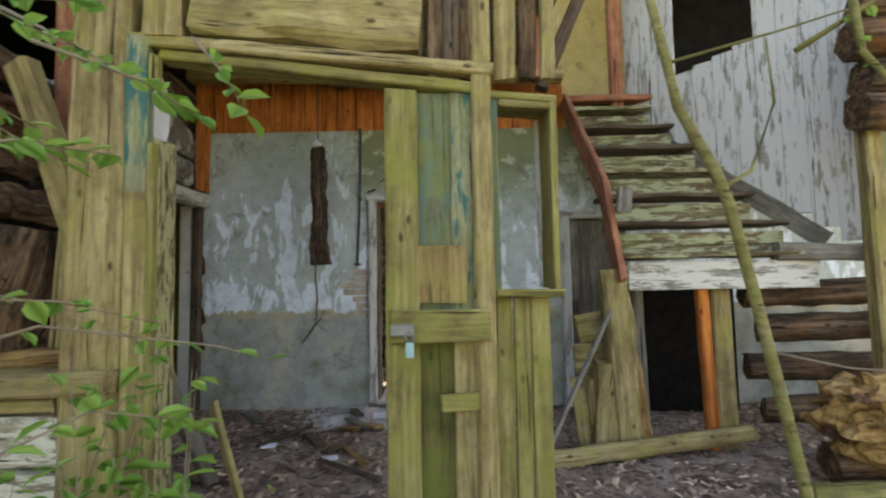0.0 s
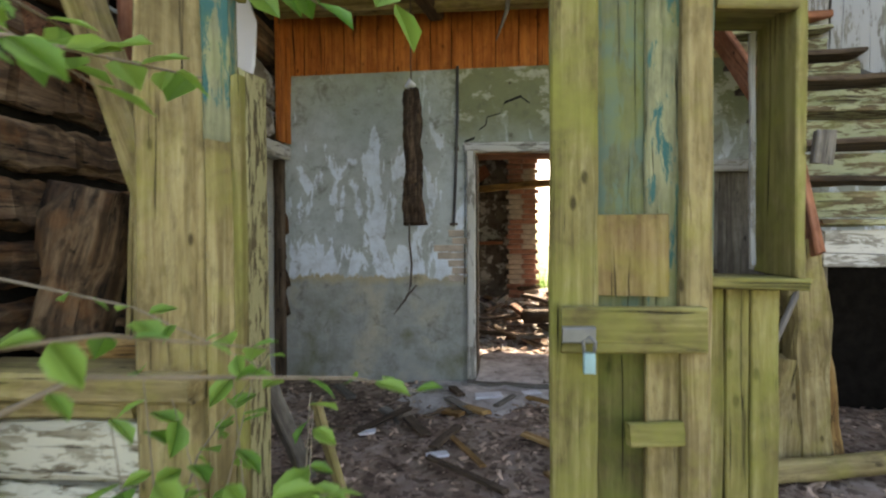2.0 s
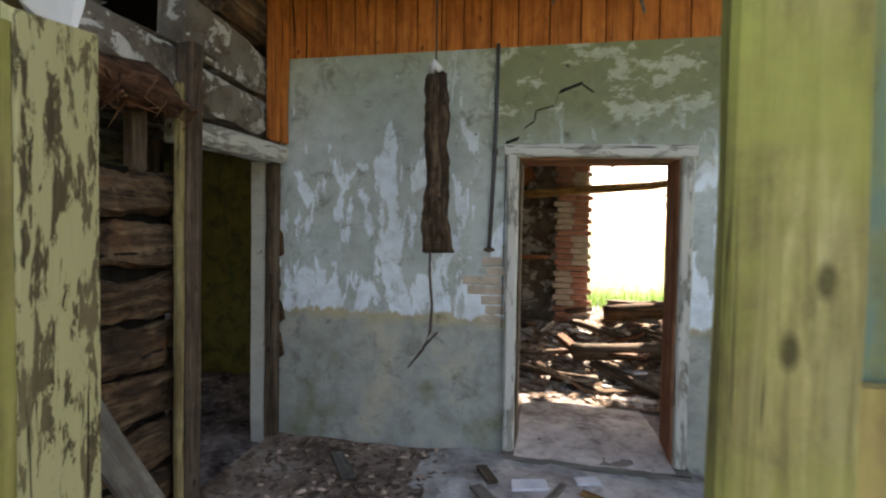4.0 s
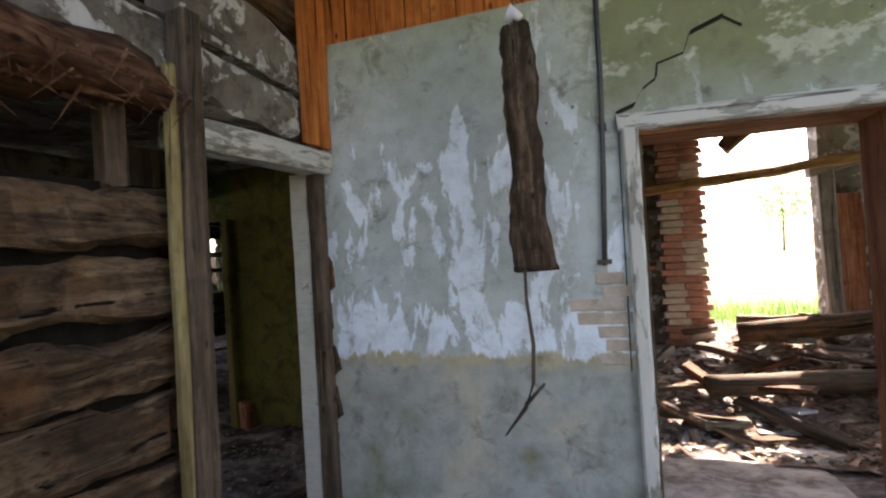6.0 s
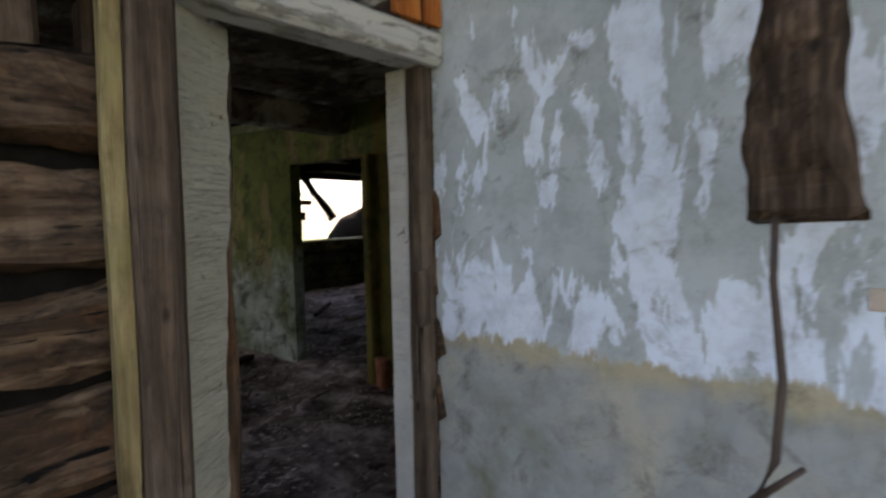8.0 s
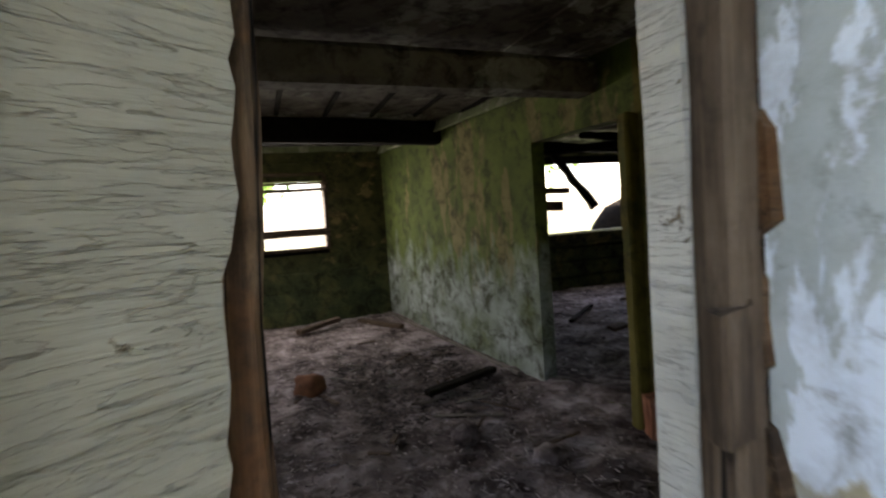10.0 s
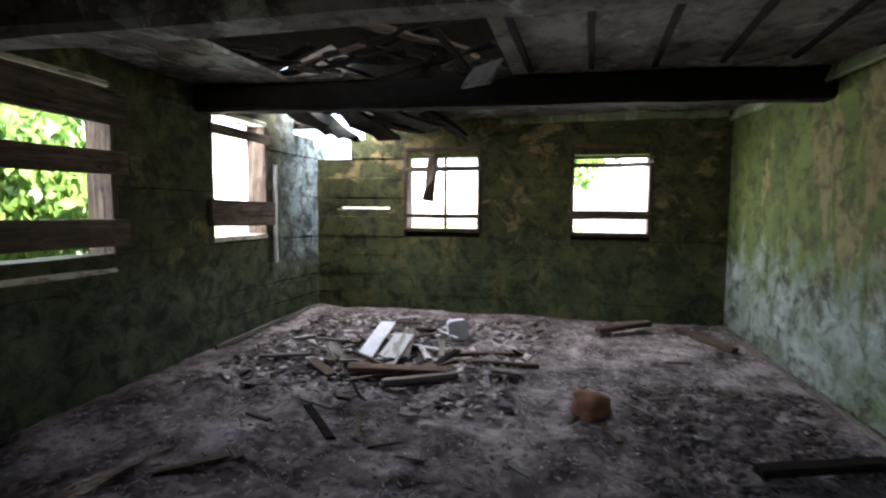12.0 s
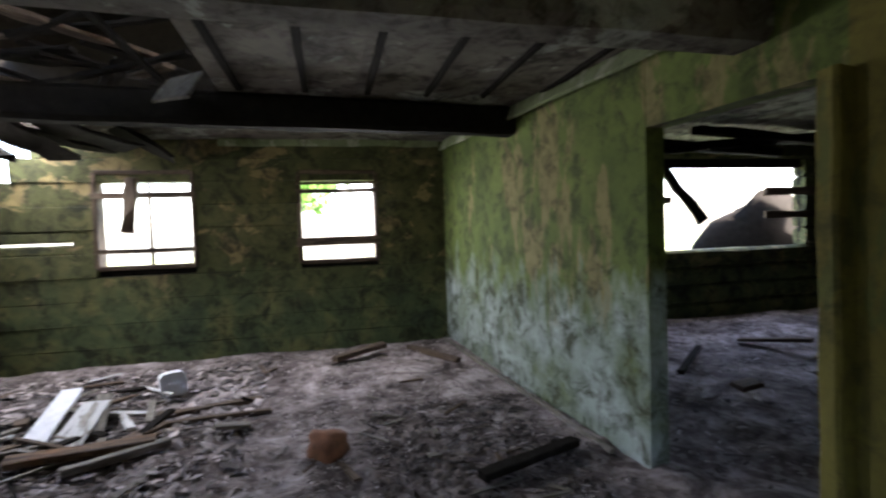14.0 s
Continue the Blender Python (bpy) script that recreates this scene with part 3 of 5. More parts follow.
# ---- hall walls ----
# blue back wall with the back door
wall_slab("wall_blue", (5.0, 5.25), (-2.42, 5.25), -0.1, 2.9, -0.35, [(5.0 - 0.36, 5.0 + 0.68, -0.2, 2.17), (5.0 - 1.85, 5.0 - 1.25, -0.2, 1.98)], BLUE, "blue distempered plaster wall, flaking over a grey dado")
wall_slab("wall_upper", (1.95, 5.33), (0.75, 5.33), 2.9, 5.4, -0.25, [], OCHRE, "ochre plaster wall above the stairs")
wall_slab("wall_behind_planks", (1.3, 5.335), (-2.42, 5.335), 2.9, 3.6, -0.1, [], DARKV, "near-black backing behind the orange planks")
# Added panel: its near-black colour is the shade seen through the board wall's hole.
wall_slab("wall_upper_dark", (5.0, 5.33), (1.96, 5.33), 2.9, 5.4, -0.25, [], DARKV, "near-black panel standing in for the dark hole in the white board wall")
orange = holder("plank_band", "band of orange-stained upright planks above the blue wall", "planking", (-2.4, 5.3, 2.9), kind="structure")
x = -2.40
while x < 1.2:
    w = RND.uniform(0.15, 0.21)
    off = RND.uniform(-0.006, 0.006)
    board("plank", (x + w / 2, 5.30 + off, 2.88), (x + w / 2, 5.30 + off, 3.5), w - 0.006, 0.03, RUST, orange, wear=0.003)
    x += w
board("beam", (-2.45, 5.0, 3.42), (1.2, 5.0, 3.36), 0.16, 0.16, OLIVE, orange)

# log wall between hall and green room: door opening, rotten gap above the logs
DOOR_L = (4.30, 5.20)
wl0 = 1.42
log_wall("wall_logs", (-2.40, wl0), (-2.40, 5.58), -0.1, 8, 0.256, 0.2, [(4.12 - wl0, 5.22 - wl0, -1, 3)], ROTTEN, "rotten squared-log wall with deep dark joints", wear=0.05, gap=0.05)
log_wall("wall_logs", (-2.40, wl0), (-2.40, 3.1), 1.95, 3, 0.25, 0.2, [], ROTTEN, "rotten upper logs of the house wall", wear=0.05, gap=0.05)
tagged(board("lintel_log", (-2.5, 3.55, 2.52), (-2.5, 5.24, 2.40), 0.2, 0.24, PLASTER, wear=0.045), "plaster-crusted log above the inner doorway", "beam", kind="structure")
tagged(board("lintel_log", (-2.5, 4.2, 2.80), (-2.5, 5.24, 2.70), 0.2, 0.3, PLASTER, wear=0.04), "plaster-crusted log below the ceiling", "beam", kind="structure")
tagged(board("lintel_log", (-2.5, 4.55, 3.12), (-2.5, 5.24, 3.05), 0.2, 0.3, ROTTEN, wear=0.04), "rotten log below the ceiling", "beam", kind="structure")
rl = tagged(log("rotten_log_end", (-2.40, 2.6, 2.30), (-2.42, 4.03, 2.31), 0.11, REDROT, lump=0.7), "crumbling red-brown end of a fallen log", "log")
fb = bmesh.new()
for i in range(150):
    y = RND.uniform(2.7, 4.11)
    p = Vector((RND.uniform(-2.46, -2.26), y, 2.28 + RND.uniform(-0.10, 0.10)))
    q = p + Vector((RND.uniform(-0.05, 0.08), RND.uniform(-0.16, 0.2), RND.uniform(-0.16, 0.02)))
    w = Vector((RND.uniform(-1, 1), 0.2, RND.uniform(-1, 1))).normalized() * RND.uniform(0.006, 0.022)
    k = Vector((w.z, 0, -w.x)) * 0.6
    base = [fb.verts.new(p + o) for o in (w, k, -w)]
    tip = fb.verts.new(q)
    for u in range(3):
        fb.faces.new((base[u], base[(u + 1) % 3], tip))
part("splinters", fb, REDROT, rl, "torn red-brown wood fibres", rl.matrix_basis.inverted())
wall_slab("wall_room_east", (-2.62, 5.58), (-2.62, 7.0), -0.1, 2.62, 0.1, [], YELLOW, "yellowed plaster wall of the green room")

# inner door frame
fr = holder("door_1", "chipped white frame of an inner doorway with no leaf", "doorway", (-2.4, 4.7, 0.05), kind="structure")
board("frame_head", (-2.43, 4.16, 2.18), (-2.43, 5.24, 2.20), 0.16, 0.13, JAMBW, fr)
board("jamb", (-2.56, 5.21, 0.0), (-2.56, 5.21, 2.14), 0.12, 0.06, SCALY, fr, roll=0, label="chipped white jamb")
board("post", (-2.455, 5.20, 0.0), (-2.45, 5.20, 2.14), 0.09, 0.07, BROWN, fr, label="dark brown corner post")
board("post", (-2.34, 4.12, 0.0), (-2.34, 4.15, 2.62), 0.10, 0.11, BROWN, fr, label="dark leaning post")
board("batten", (-2.33, 4.04, 0.0), (-2.34, 4.07, 2.40), 0.035, 0.045, OLIVE, fr, label="pale batten")
board("post", (-2.47, 3.92, 1.93), (-2.47, 3.92, 2.45), 0.08, 0.09, BROWN, fr)


def ragged_panel(a, b_low, b_high, z0, z1, thick, n=60):
    """An upright painted panel from a to a torn far edge that leans from b_low at its foot to b_high at its head."""
    bm = bmesh.new()
    a, lo, hi = Vector(a), Vector(b_low), Vector(b_high)
    rows = []
    for i in range(n + 1):
        t = i / n
        z = z0 + (z1 - z0) * t
        far = lo.lerp(hi, t)
        d = (far - a).normalized()
        far = far + d * (0.030 * noise.noise(Vector((z * 5, 1.3, 0))) + 0.016 * noise.noise(Vector((z * 21, 4.1, 0))))
        nrm = Vector((-d.y, d.x)) * thick
        rows.append([bm.verts.new((p.x, p.y, z)) for p in (a, far, far - nrm, a - nrm)])
    for r0, r1 in zip(rows, rows[1:]):
        for k in range(4):
            bm.faces.new((r0[k], r0[(k + 1) % 4], r1[(k + 1) % 4], r1[k]))
    bm.faces.new(list(reversed(rows[0])))
    bm.faces.new(rows[-1])
    bmesh.ops.recalc_face_normals(bm, faces=bm.faces)
    return bm


part("reveal_panel", ragged_panel((-2.40, 4.19), (-2.49, 4.33), (-2.57, 4.475), 0.0, 2.13, -0.05), SCALYSHADE, fr, "peeling white reveal panel with a torn edge", inv(fr))
board("rotten_stud", (-2.585, 4.375, 0.0), (-2.645, 4.46, 2.14), 0.09, 0.085, ROTTEN, fr, wear=0.016)
board("side_board", (-2.68, 4.20, 0.0), (-2.68, 4.22, 2.14), 0.10, 0.22, BROWN, fr)
board("hinge_block", (-2.42, 5.16, 1.12), (-2.42, 5.16, 1.34), 0.05, 0.07, BROWN, fr)
cs = holder("corner_strip", "orange-stained corner planks above the doorway", "trim", (-2.38, 5.1, 2.27), kind="structure")
board("plank", (-2.37, 5.06, 2.28), (-2.37, 5.06, 3.4), 0.03, 0.14, RUST, cs)
board("plank", (-2.36, 5.19, 2.28), (-2.36, 5.19, 3.4), 0.03, 0.09, RUST, cs)

# back door frame
bd = holder("door_2", "chipped white frame of the back doorway", "doorway", (0, 5.3, 0.15), kind="structure")
board("frame_head", (-0.76, 5.24, 2.205), (0.44, 5.24, 2.18), 0.10, 0.085, JAMBW, bd)
board("jamb", (-0.705, 5.24, 0.14), (-0.705, 5.24, 2.17), 0.075, 0.10, JAMBW, bd)
board("jamb", (0.385, 5.24, 0.14), (0.385, 5.24, 2.15), 0.075, 0.10, JAMBW, bd)
board("threshold", (-0.74, 5.36, 0.13), (0.44, 5.36, 0.12), 0.5, 0.10, GREYWOOD, bd)
board("reveal", (0.345, 5.42, 0.14), (0.345, 5.42, 2.16), 0.02, 0.32, FADED_RED, bd)
board("reveal", (-0.665, 5.42, 0.14), (-0.665, 5.42, 2.16), 0.02, 0.32, BROWN, bd)
board("reveal", (-0.68, 5.42, 2.155), (0.36, 5.42, 2.145), 0.32, 0.02, FADED_RED, bd)

# grey door beside the stairs
gd = holder("door_3", "closed light grey wooden door with white frame", "door", (1.5, 5.25, 0.15), kind="structure")
board("jamb", (1.22, 5.22, 0.1), (1.22, 5.22, 1.98), 0.09, 0.08, WHITEP, gd)
board("frame_head", (1.18, 5.22, 2.0), (1.9, 5.22, 2.0), 0.08, 0.09, WHITEP, gd)
board("leaf", (1.55, 5.29, 0.1), (1.55, 5.29, 1.96), 0.58, 0.04, GREYWOOD, gd)
board("lock_case", (1.31, 5.25, 1.0), (1.31, 5.25, 1.14), 0.09, 0.03, IRON, gd)

field("dusty_step", -1.7, 0.75, 4.25, 5.245, 40, 18, lambda x, y: hall_h(x, y) - 0.025 + 0.05 * clamp((y - 4.25) / 0.5 + rough_h(x * 2, y * 2, 0.6)) * clamp((x + 1.5) / 0.5) * clamp((0.75 - x) / 0.2), PALEDUST, "pale plaster dust heaped before the back door", "dust")

field("dusty_sill", -0.66, 0.34, 5.1, 6.5, 24, 30, lambda x, y: 0.185 + rough_h(x, y, 0.02) - 0.05 * clamp((y - 5.9) / 0.6), PALEDUST, "trodden pale dust in the back doorway", "dust")

# cable pipe, crack and bare bricks on the blue wall
pipe = tagged(part("cable_pipe", round_bm([(-0.82, 5.23, 2.92), (-0.825, 5.23, 2.4), (-0.84, 5.23, 1.95), (-0.86, 5.23, 1.52)], [0.013] * 4, 8), PIPEM), "thin black cable pipe on the blue wall", "pipe")
part("clip", board_bm(0.07, 0.03, 0.025), IRON, pipe, m=pose(-0.86, 5.235, 1.54))
part("clip", board_bm(0.04, 0.02, 0.04), IRON, pipe, m=pose(-0.83, 5.235, 2.2))
ck = bmesh.new()
line = [(-0.77, 1.0), (-0.76, 2.17), (-0.77, 2.26), (-0.68, 2.29), (-0.64, 2.36), (-0.58, 2.40), (-0.57, 2.47), (-0.45, 2.50), (-0.42, 2.59), (-0.28, 2.64), (-0.2, 2.58)]
for i, ((xa, za), (xb, zb)) in enumerate(zip(line, line[1:])):
    w = 0.006 + 0.004 * (i % 3)
    vs = [ck.verts.new(p) for p in ((xa, 5.244, za - w), (xb, 5.244, zb - w), (xb + w, 5.244, zb + w), (xa + w, 5.244, za + w))]
    ck.faces.new(vs)
tagged(part("wall_crack", ck, CRACKM), "stepped dark crack running up from the doorway", "crack", kind="structure")
bare = holder("bare_bricks", "pale bare bricks where plaster fell beside the doorway", "bricks", (-0.8, 5.25, 1.05), kind="structure")
for r in range(7):
    n = 2 if r in (3, 4) else 1
    for c in range(n):
        xc = -0.84 - 0.13 * c + (0.03 if r % 2 else 0)
        part("brick", board_bm(0.135, 0.03, 0.058, 0.004, r * 3 + c, 0.01, 3), PALEBRICK, bare, m=inv(bare) @ pose(xc, 5.2585, 1.06 + r * 0.066))

# hall ceiling
tagged(board("ceiling_hall", (-2.4, 4.2, 3.52), (0.9, 4.2, 3.48), 2.2, 0.06, GREYWOOD, wear=0.02), "sagging grey plank ceiling of the hall", "ceiling", kind="structure")

# ---- green room ----
WX = -9.2
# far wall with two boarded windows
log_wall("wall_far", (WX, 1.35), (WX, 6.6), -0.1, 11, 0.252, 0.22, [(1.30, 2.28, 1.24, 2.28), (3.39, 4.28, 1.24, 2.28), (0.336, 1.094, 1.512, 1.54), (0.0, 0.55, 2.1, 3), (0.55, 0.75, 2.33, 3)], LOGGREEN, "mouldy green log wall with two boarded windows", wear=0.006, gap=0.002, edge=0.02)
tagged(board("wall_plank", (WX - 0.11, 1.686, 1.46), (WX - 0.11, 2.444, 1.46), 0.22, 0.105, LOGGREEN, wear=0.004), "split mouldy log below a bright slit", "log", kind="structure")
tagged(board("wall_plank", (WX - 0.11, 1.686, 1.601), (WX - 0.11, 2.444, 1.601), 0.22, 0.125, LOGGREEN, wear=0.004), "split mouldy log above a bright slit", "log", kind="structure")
log_wall("wall_window_side", (-2.6, 1.42), (WX - 0.2, 1.42), -0.1, 11, 0.252, 0.22, [(2.35, 3.38, 1.05, 2.4), (4.48, 5.4, 1.2, 2.42), (6.0, 6.9, 2.35, 3)], SIDEGREEN, "mouldy green log wall with boarded windows, backlit shade and corner glow in its colour", wear=0.006, gap=0.002, edge=0.02)
wall_slab("wall_partition", (-9.2, 6.45), (-5.76, 6.86), -0.1, 2.64, 0.14, [], GREEN, "green partition wall with pale blue peeling dado")
wall_slab("wall_partition_head", (-5.755, 6.86), (-4.58, 6.935), 2.12, 2.64, 0.14, [], GREEN, "green wall above the partition doorway")
wall_slab("wall_yellow", (-4.58, 6.935), (-2.5, 7.0), -0.1, 2.64, 0.14, [], YELLOW, "yellowed plaster wall beside the doorway")
tagged(board("door_post", (-4.60, 6.90, 0.0), (-4.60, 6.90, 2.12), 0.10, 0.12, YELLOW, wear=0.01), "yellow-painted post of the partition doorway", "post", kind="structure")
tagged(board("door_post", (-4.46, 6.88, 0.0), (-4.46, 6.88, 0.26), 0.12, 0.12, FADED_RED, wear=0.02), "broken brown stub at the post's foot", "post")
tagged(board("cove", (-9.1, 6.425, 2.57), (-5.0, 6.88, 2.56), 0.03, 0.15, COVE, roll=-28, wear=0.012), "pale flaking cove along the top of the partition", "cove", kind="structure")
tagged(board("cove", (-9.17, 3.9, 2.60), (-9.17, 6.4, 2.59), 0.03, 0.09, COVE, roll=25, wear=0.02), "pale flaking cove along the far wall", "cove", kind="structure")
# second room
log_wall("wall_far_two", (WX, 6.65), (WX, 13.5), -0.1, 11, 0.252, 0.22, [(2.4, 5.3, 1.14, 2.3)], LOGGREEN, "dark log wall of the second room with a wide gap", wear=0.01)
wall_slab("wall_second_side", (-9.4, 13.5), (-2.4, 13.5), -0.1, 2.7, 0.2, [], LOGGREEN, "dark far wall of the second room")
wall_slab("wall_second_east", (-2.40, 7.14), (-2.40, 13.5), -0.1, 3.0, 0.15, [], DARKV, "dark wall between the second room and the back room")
tagged(board("fallen_beam", (-8.95, 9.15, 2.5), (-8.9, 9.92, 1.55), 0.10, 0.13, DARKV, wear=0.03), "near-black beam hanging across the gap", "beam")
tagged(board("window_boards", (-9.15, 9.0, 1.62), (-9.15, 9.48, 1.60), 0.03, 0.16, BROWN), "loose board across the wide gap", "board")
tagged(board("window_boards", (-9.15, 9.0, 1.86), (-9.15, 9.62, 1.85), 0.03, 0.10, BROWN), "loose board across the wide gap", "board")
tagged(board("window_boards", (-9.18, 11.2, 1.95), (-9.18, 12.4, 1.95), 0.03, 0.12, BROWN), "loose board across the wide gap", "board")
tagged(board("window_boards", (-9.18, 11.2, 1.62), (-9.18, 12.4, 1.6), 0.03, 0.10, BROWN), "loose board across the wide gap", "board")
# Joists added in near-black to darken the top of the doorway view.
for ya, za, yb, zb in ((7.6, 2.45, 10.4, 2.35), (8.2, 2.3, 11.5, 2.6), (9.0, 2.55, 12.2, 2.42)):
    tagged(board("sagging_joist", (-7.9, ya, za), (-8.2, yb, zb), 0.14, 0.10, DARKV, wear=0.02), "near-black joist added to darken the second room's ceiling", "beam", kind="structure")


def boarded_window(name, y0, y1, z0, z1, boards, mullions):
    w = holder(name, "bright window opening with dark boards nailed across", "window", (WX, (y0 + y1) / 2, z0), kind="structure")
    for z in (z0, z1):
        board("rail", (WX - 0.1, y0, z), (WX - 0.1, y1, z), 0.22, 0.05, BROWN, w)
    for y in (y0, y1):
        board("stile", (WX - 0.1, y, z0), (WX - 0.1, y, z1), 0.05, 0.22, BROWN, w, roll=90)
    for y in mullions:
        board("mullion", (WX - 0.12, y, z0), (WX - 0.12, y, z1), 0.035, 0.035, BROWN, w)
    for z, h in boards:
        board("board", (WX + 0.015, y0 - 0.03, z), (WX + 0.015, y1 + 0.03, z + RND.uniform(-0.01, 0.01)), 0.025, h, BROWN, w)
    return w


w1 = boarded_window("window_1", 2.66, 3.62, 1.25, 2.27, [(1.43, 0.05), (2.02, 0.06)], [3.16])
board("hanging_scrap", (WX + 0.05, 2.98, 1.62), (WX + 0.04, 3.02, 2.2), 0.06, 0.12, BROWN, w1, wear=0.04)
w2 = boarded_window("window_2", 4.74, 5.62, 1.23, 2.26, [(1.46, 0.10), (2.04, 0.05), (2.13, 0.03)], [])


def side_window(name, x0, x1, z0, z1, boards):
    w = holder(name, "window opening with rough dark boards nailed across", "window", ((x0 + x1) / 2, 1.42, z0), kind="structure")
    for z in (z0, z1):
        board("rail", (x0, 1.3, z), (x1, 1.3, z), 0.24, 0.05, LIMED, w)
    for x in (x0, x1):
        board("stile", (x, 1.3, z0), (x, 1.3, z1), 0.05, 0.24, BROWN, w)
    for z, h in boards:
        board("board", (x0 - 0.08, 1.455, z), (x1 + 0.08, 1.455, z + RND.uniform(-0.03, 0.03)), 0.03, h, BROWN, w)
    return w


side_window("window_3", -5.98, -4.95, 1.04, 2.42, [(2.24, 0.26), (1.84, 0.17), (1.32, 0.2)])
side_window("window_4", -8.0, -7.08, 1.2, 2.44, [(2.26, 0.10), (1.45, 0.26)])

# ceiling of the green room: planks with a broken hole, and two beams
cb = bmesh.new()
yy = 1.35
while yy < 13.4:
    w = RND.uniform(0.42, 0.6)
    pieces = [(-9.3, -2.45)]
    if 2.2 < yy < 4.0:
        pieces = [(-9.3, -7.6 + RND.uniform(-0.4, 0.3)), (-5.6 + RND.uniform(-0.5, 0.3), -2.45)] if yy > 2.6 else [(-8.2, -6.9), (-5.7, -2.45)]
    if yy < 2.2:
        pieces = [(-7.7 + RND.uniform(-0.4, 0.2), -2.45)]
    for xa, xb in pieces:
        z = 2.64 + RND.uniform(-0.012, 0.012)
        one = board_bm(xb - xa, w + 0.03, 0.035, 0.008, yy, 0.12, 12)
        one.transform(Matrix.Translation(((xa + xb) / 2, yy + w / 2, z)))
        tmp = bpy.data.meshes.new("tmp")
        one.to_mesh(tmp)
        one.free()
        cb.from_mesh(tmp)
        bpy.data.meshes.remove(tmp)
    yy += w
tagged(part("ceiling_room", cb, CEIL), "flaking grey plank ceiling with a broken hole", "ceiling", kind="structure")
tagged(board("ceiling_beam", (-4.92, 1.4, 2.48), (-5.02, 6.9, 2.46), 0.26, 0.24, CEIL, wear=0.015), "flaking plastered ceiling beam", "beam", kind="structure")
tagged(board("ceiling_beam", (-6.95, 1.4, 2.50), (-7.45, 6.7, 2.50), 0.20, 0.25, DARKV, wear=0.015), "near-black ceiling beam", "beam", kind="structure")
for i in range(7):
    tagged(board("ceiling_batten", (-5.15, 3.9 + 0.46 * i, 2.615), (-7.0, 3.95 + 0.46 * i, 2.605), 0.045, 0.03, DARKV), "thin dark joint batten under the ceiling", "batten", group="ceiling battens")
tagged(board("hanging_lath", (-6.6, 4.05, 2.42), (-6.7, 4.12, 2.60), 0.30, 0.02, CEIL, wear=0.02), "flake of ceiling board hanging loose", "board")
# Mostly near-black: the dark of the attic is put into the laths' colour.
for i in range(44):
    a = Vector((RND.uniform(-8.9, -5.6), RND.uniform(1.6, 3.9), RND.uniform(2.67, 2.78)))
    d = Vector((RND.uniform(-1, 1), RND.uniform(-1, 1), RND.uniform(-0.08, 0.02))) * RND.uniform(0.5, 1.0)
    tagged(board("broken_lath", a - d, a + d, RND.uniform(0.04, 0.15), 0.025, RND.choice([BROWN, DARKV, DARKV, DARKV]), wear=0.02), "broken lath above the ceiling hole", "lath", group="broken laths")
for k, (yk, wk, mk) in enumerate(((3.38, 0.14, SCRAPW), (3.55, 0.12, YELLOW), (3.72, 0.16, WHITEP), (3.92, 0.12, YELLOW), (4.08, 0.13, SCRAPW), (4.24, 0.14, YELLOW), (2.95, 0.12, SCRAPW))):
    tagged(board("paint_rest", (-4.785, yk - wk / 2, 2.545 + 0.01 * (k % 2)), (-4.785, yk + wk / 2, 2.545), 0.012, 0.10, mk, wear=0.012, ragged=0.03), "flaking strip of old paint on the ceiling beam", "paint", group="paint rests")
# Near-black too, to hold the torn edge in shade by colour.
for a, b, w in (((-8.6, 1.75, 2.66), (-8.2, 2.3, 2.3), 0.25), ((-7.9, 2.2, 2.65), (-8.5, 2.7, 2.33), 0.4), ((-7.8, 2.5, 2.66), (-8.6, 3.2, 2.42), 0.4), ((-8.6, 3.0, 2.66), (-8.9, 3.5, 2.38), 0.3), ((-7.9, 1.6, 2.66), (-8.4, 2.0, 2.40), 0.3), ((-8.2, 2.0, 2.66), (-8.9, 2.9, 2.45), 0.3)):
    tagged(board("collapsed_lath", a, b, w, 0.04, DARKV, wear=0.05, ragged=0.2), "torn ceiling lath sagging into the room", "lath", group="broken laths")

# roof: near-black boards added to keep the rooms dark
def roof(name, x0, x1, y0, y1, z0, z1, gaps, label):
    """A roof of boards running along x, from height z0 at y0 to z1 at y1; gaps let light through."""
    bm = bmesh.new()
    n = int((y1 - y0) / 0.3)
    for i in range(n):
        ya, yb = y0 + (y1 - y0) * i / n, y0 + (y1 - y0) * (i + 1) / n
        za, zb = z0 + (z1 - z0) * i / n, z0 + (z1 - z0) * (i + 1) / n
        for xa, xb in (gaps(ya) or [(x0, x1)]):
            q = [bm.verts.new(p) for p in ((xa, ya, za), (xb, ya, za), (xb, yb + 0.02, zb), (xa, yb + 0.02, zb))]
            q2 = [bm.verts.new((v.co.x, v.co.y, v.co.z + 0.03)) for v in q]
            bm.faces.new(list(reversed(q)))
            bm.faces.new(q2)
            for k in range(4):
                bm.faces.new((q[k], q[(k + 1) % 4], q2[(k + 1) % 4], q2[k]))
    return tagged(part(name, bm, DARKV), label, "roof", kind="structure")


def gaps_west(y):
    if 1.9 < y < 3.4:
        c = RND.uniform(-7.0, -6.0)
        return [(-9.6, c), (c + RND.uniform(0.10, 0.30), -2.4)]
    if y < 1.9:
        return [(-8.6, -2.4)]
    return None


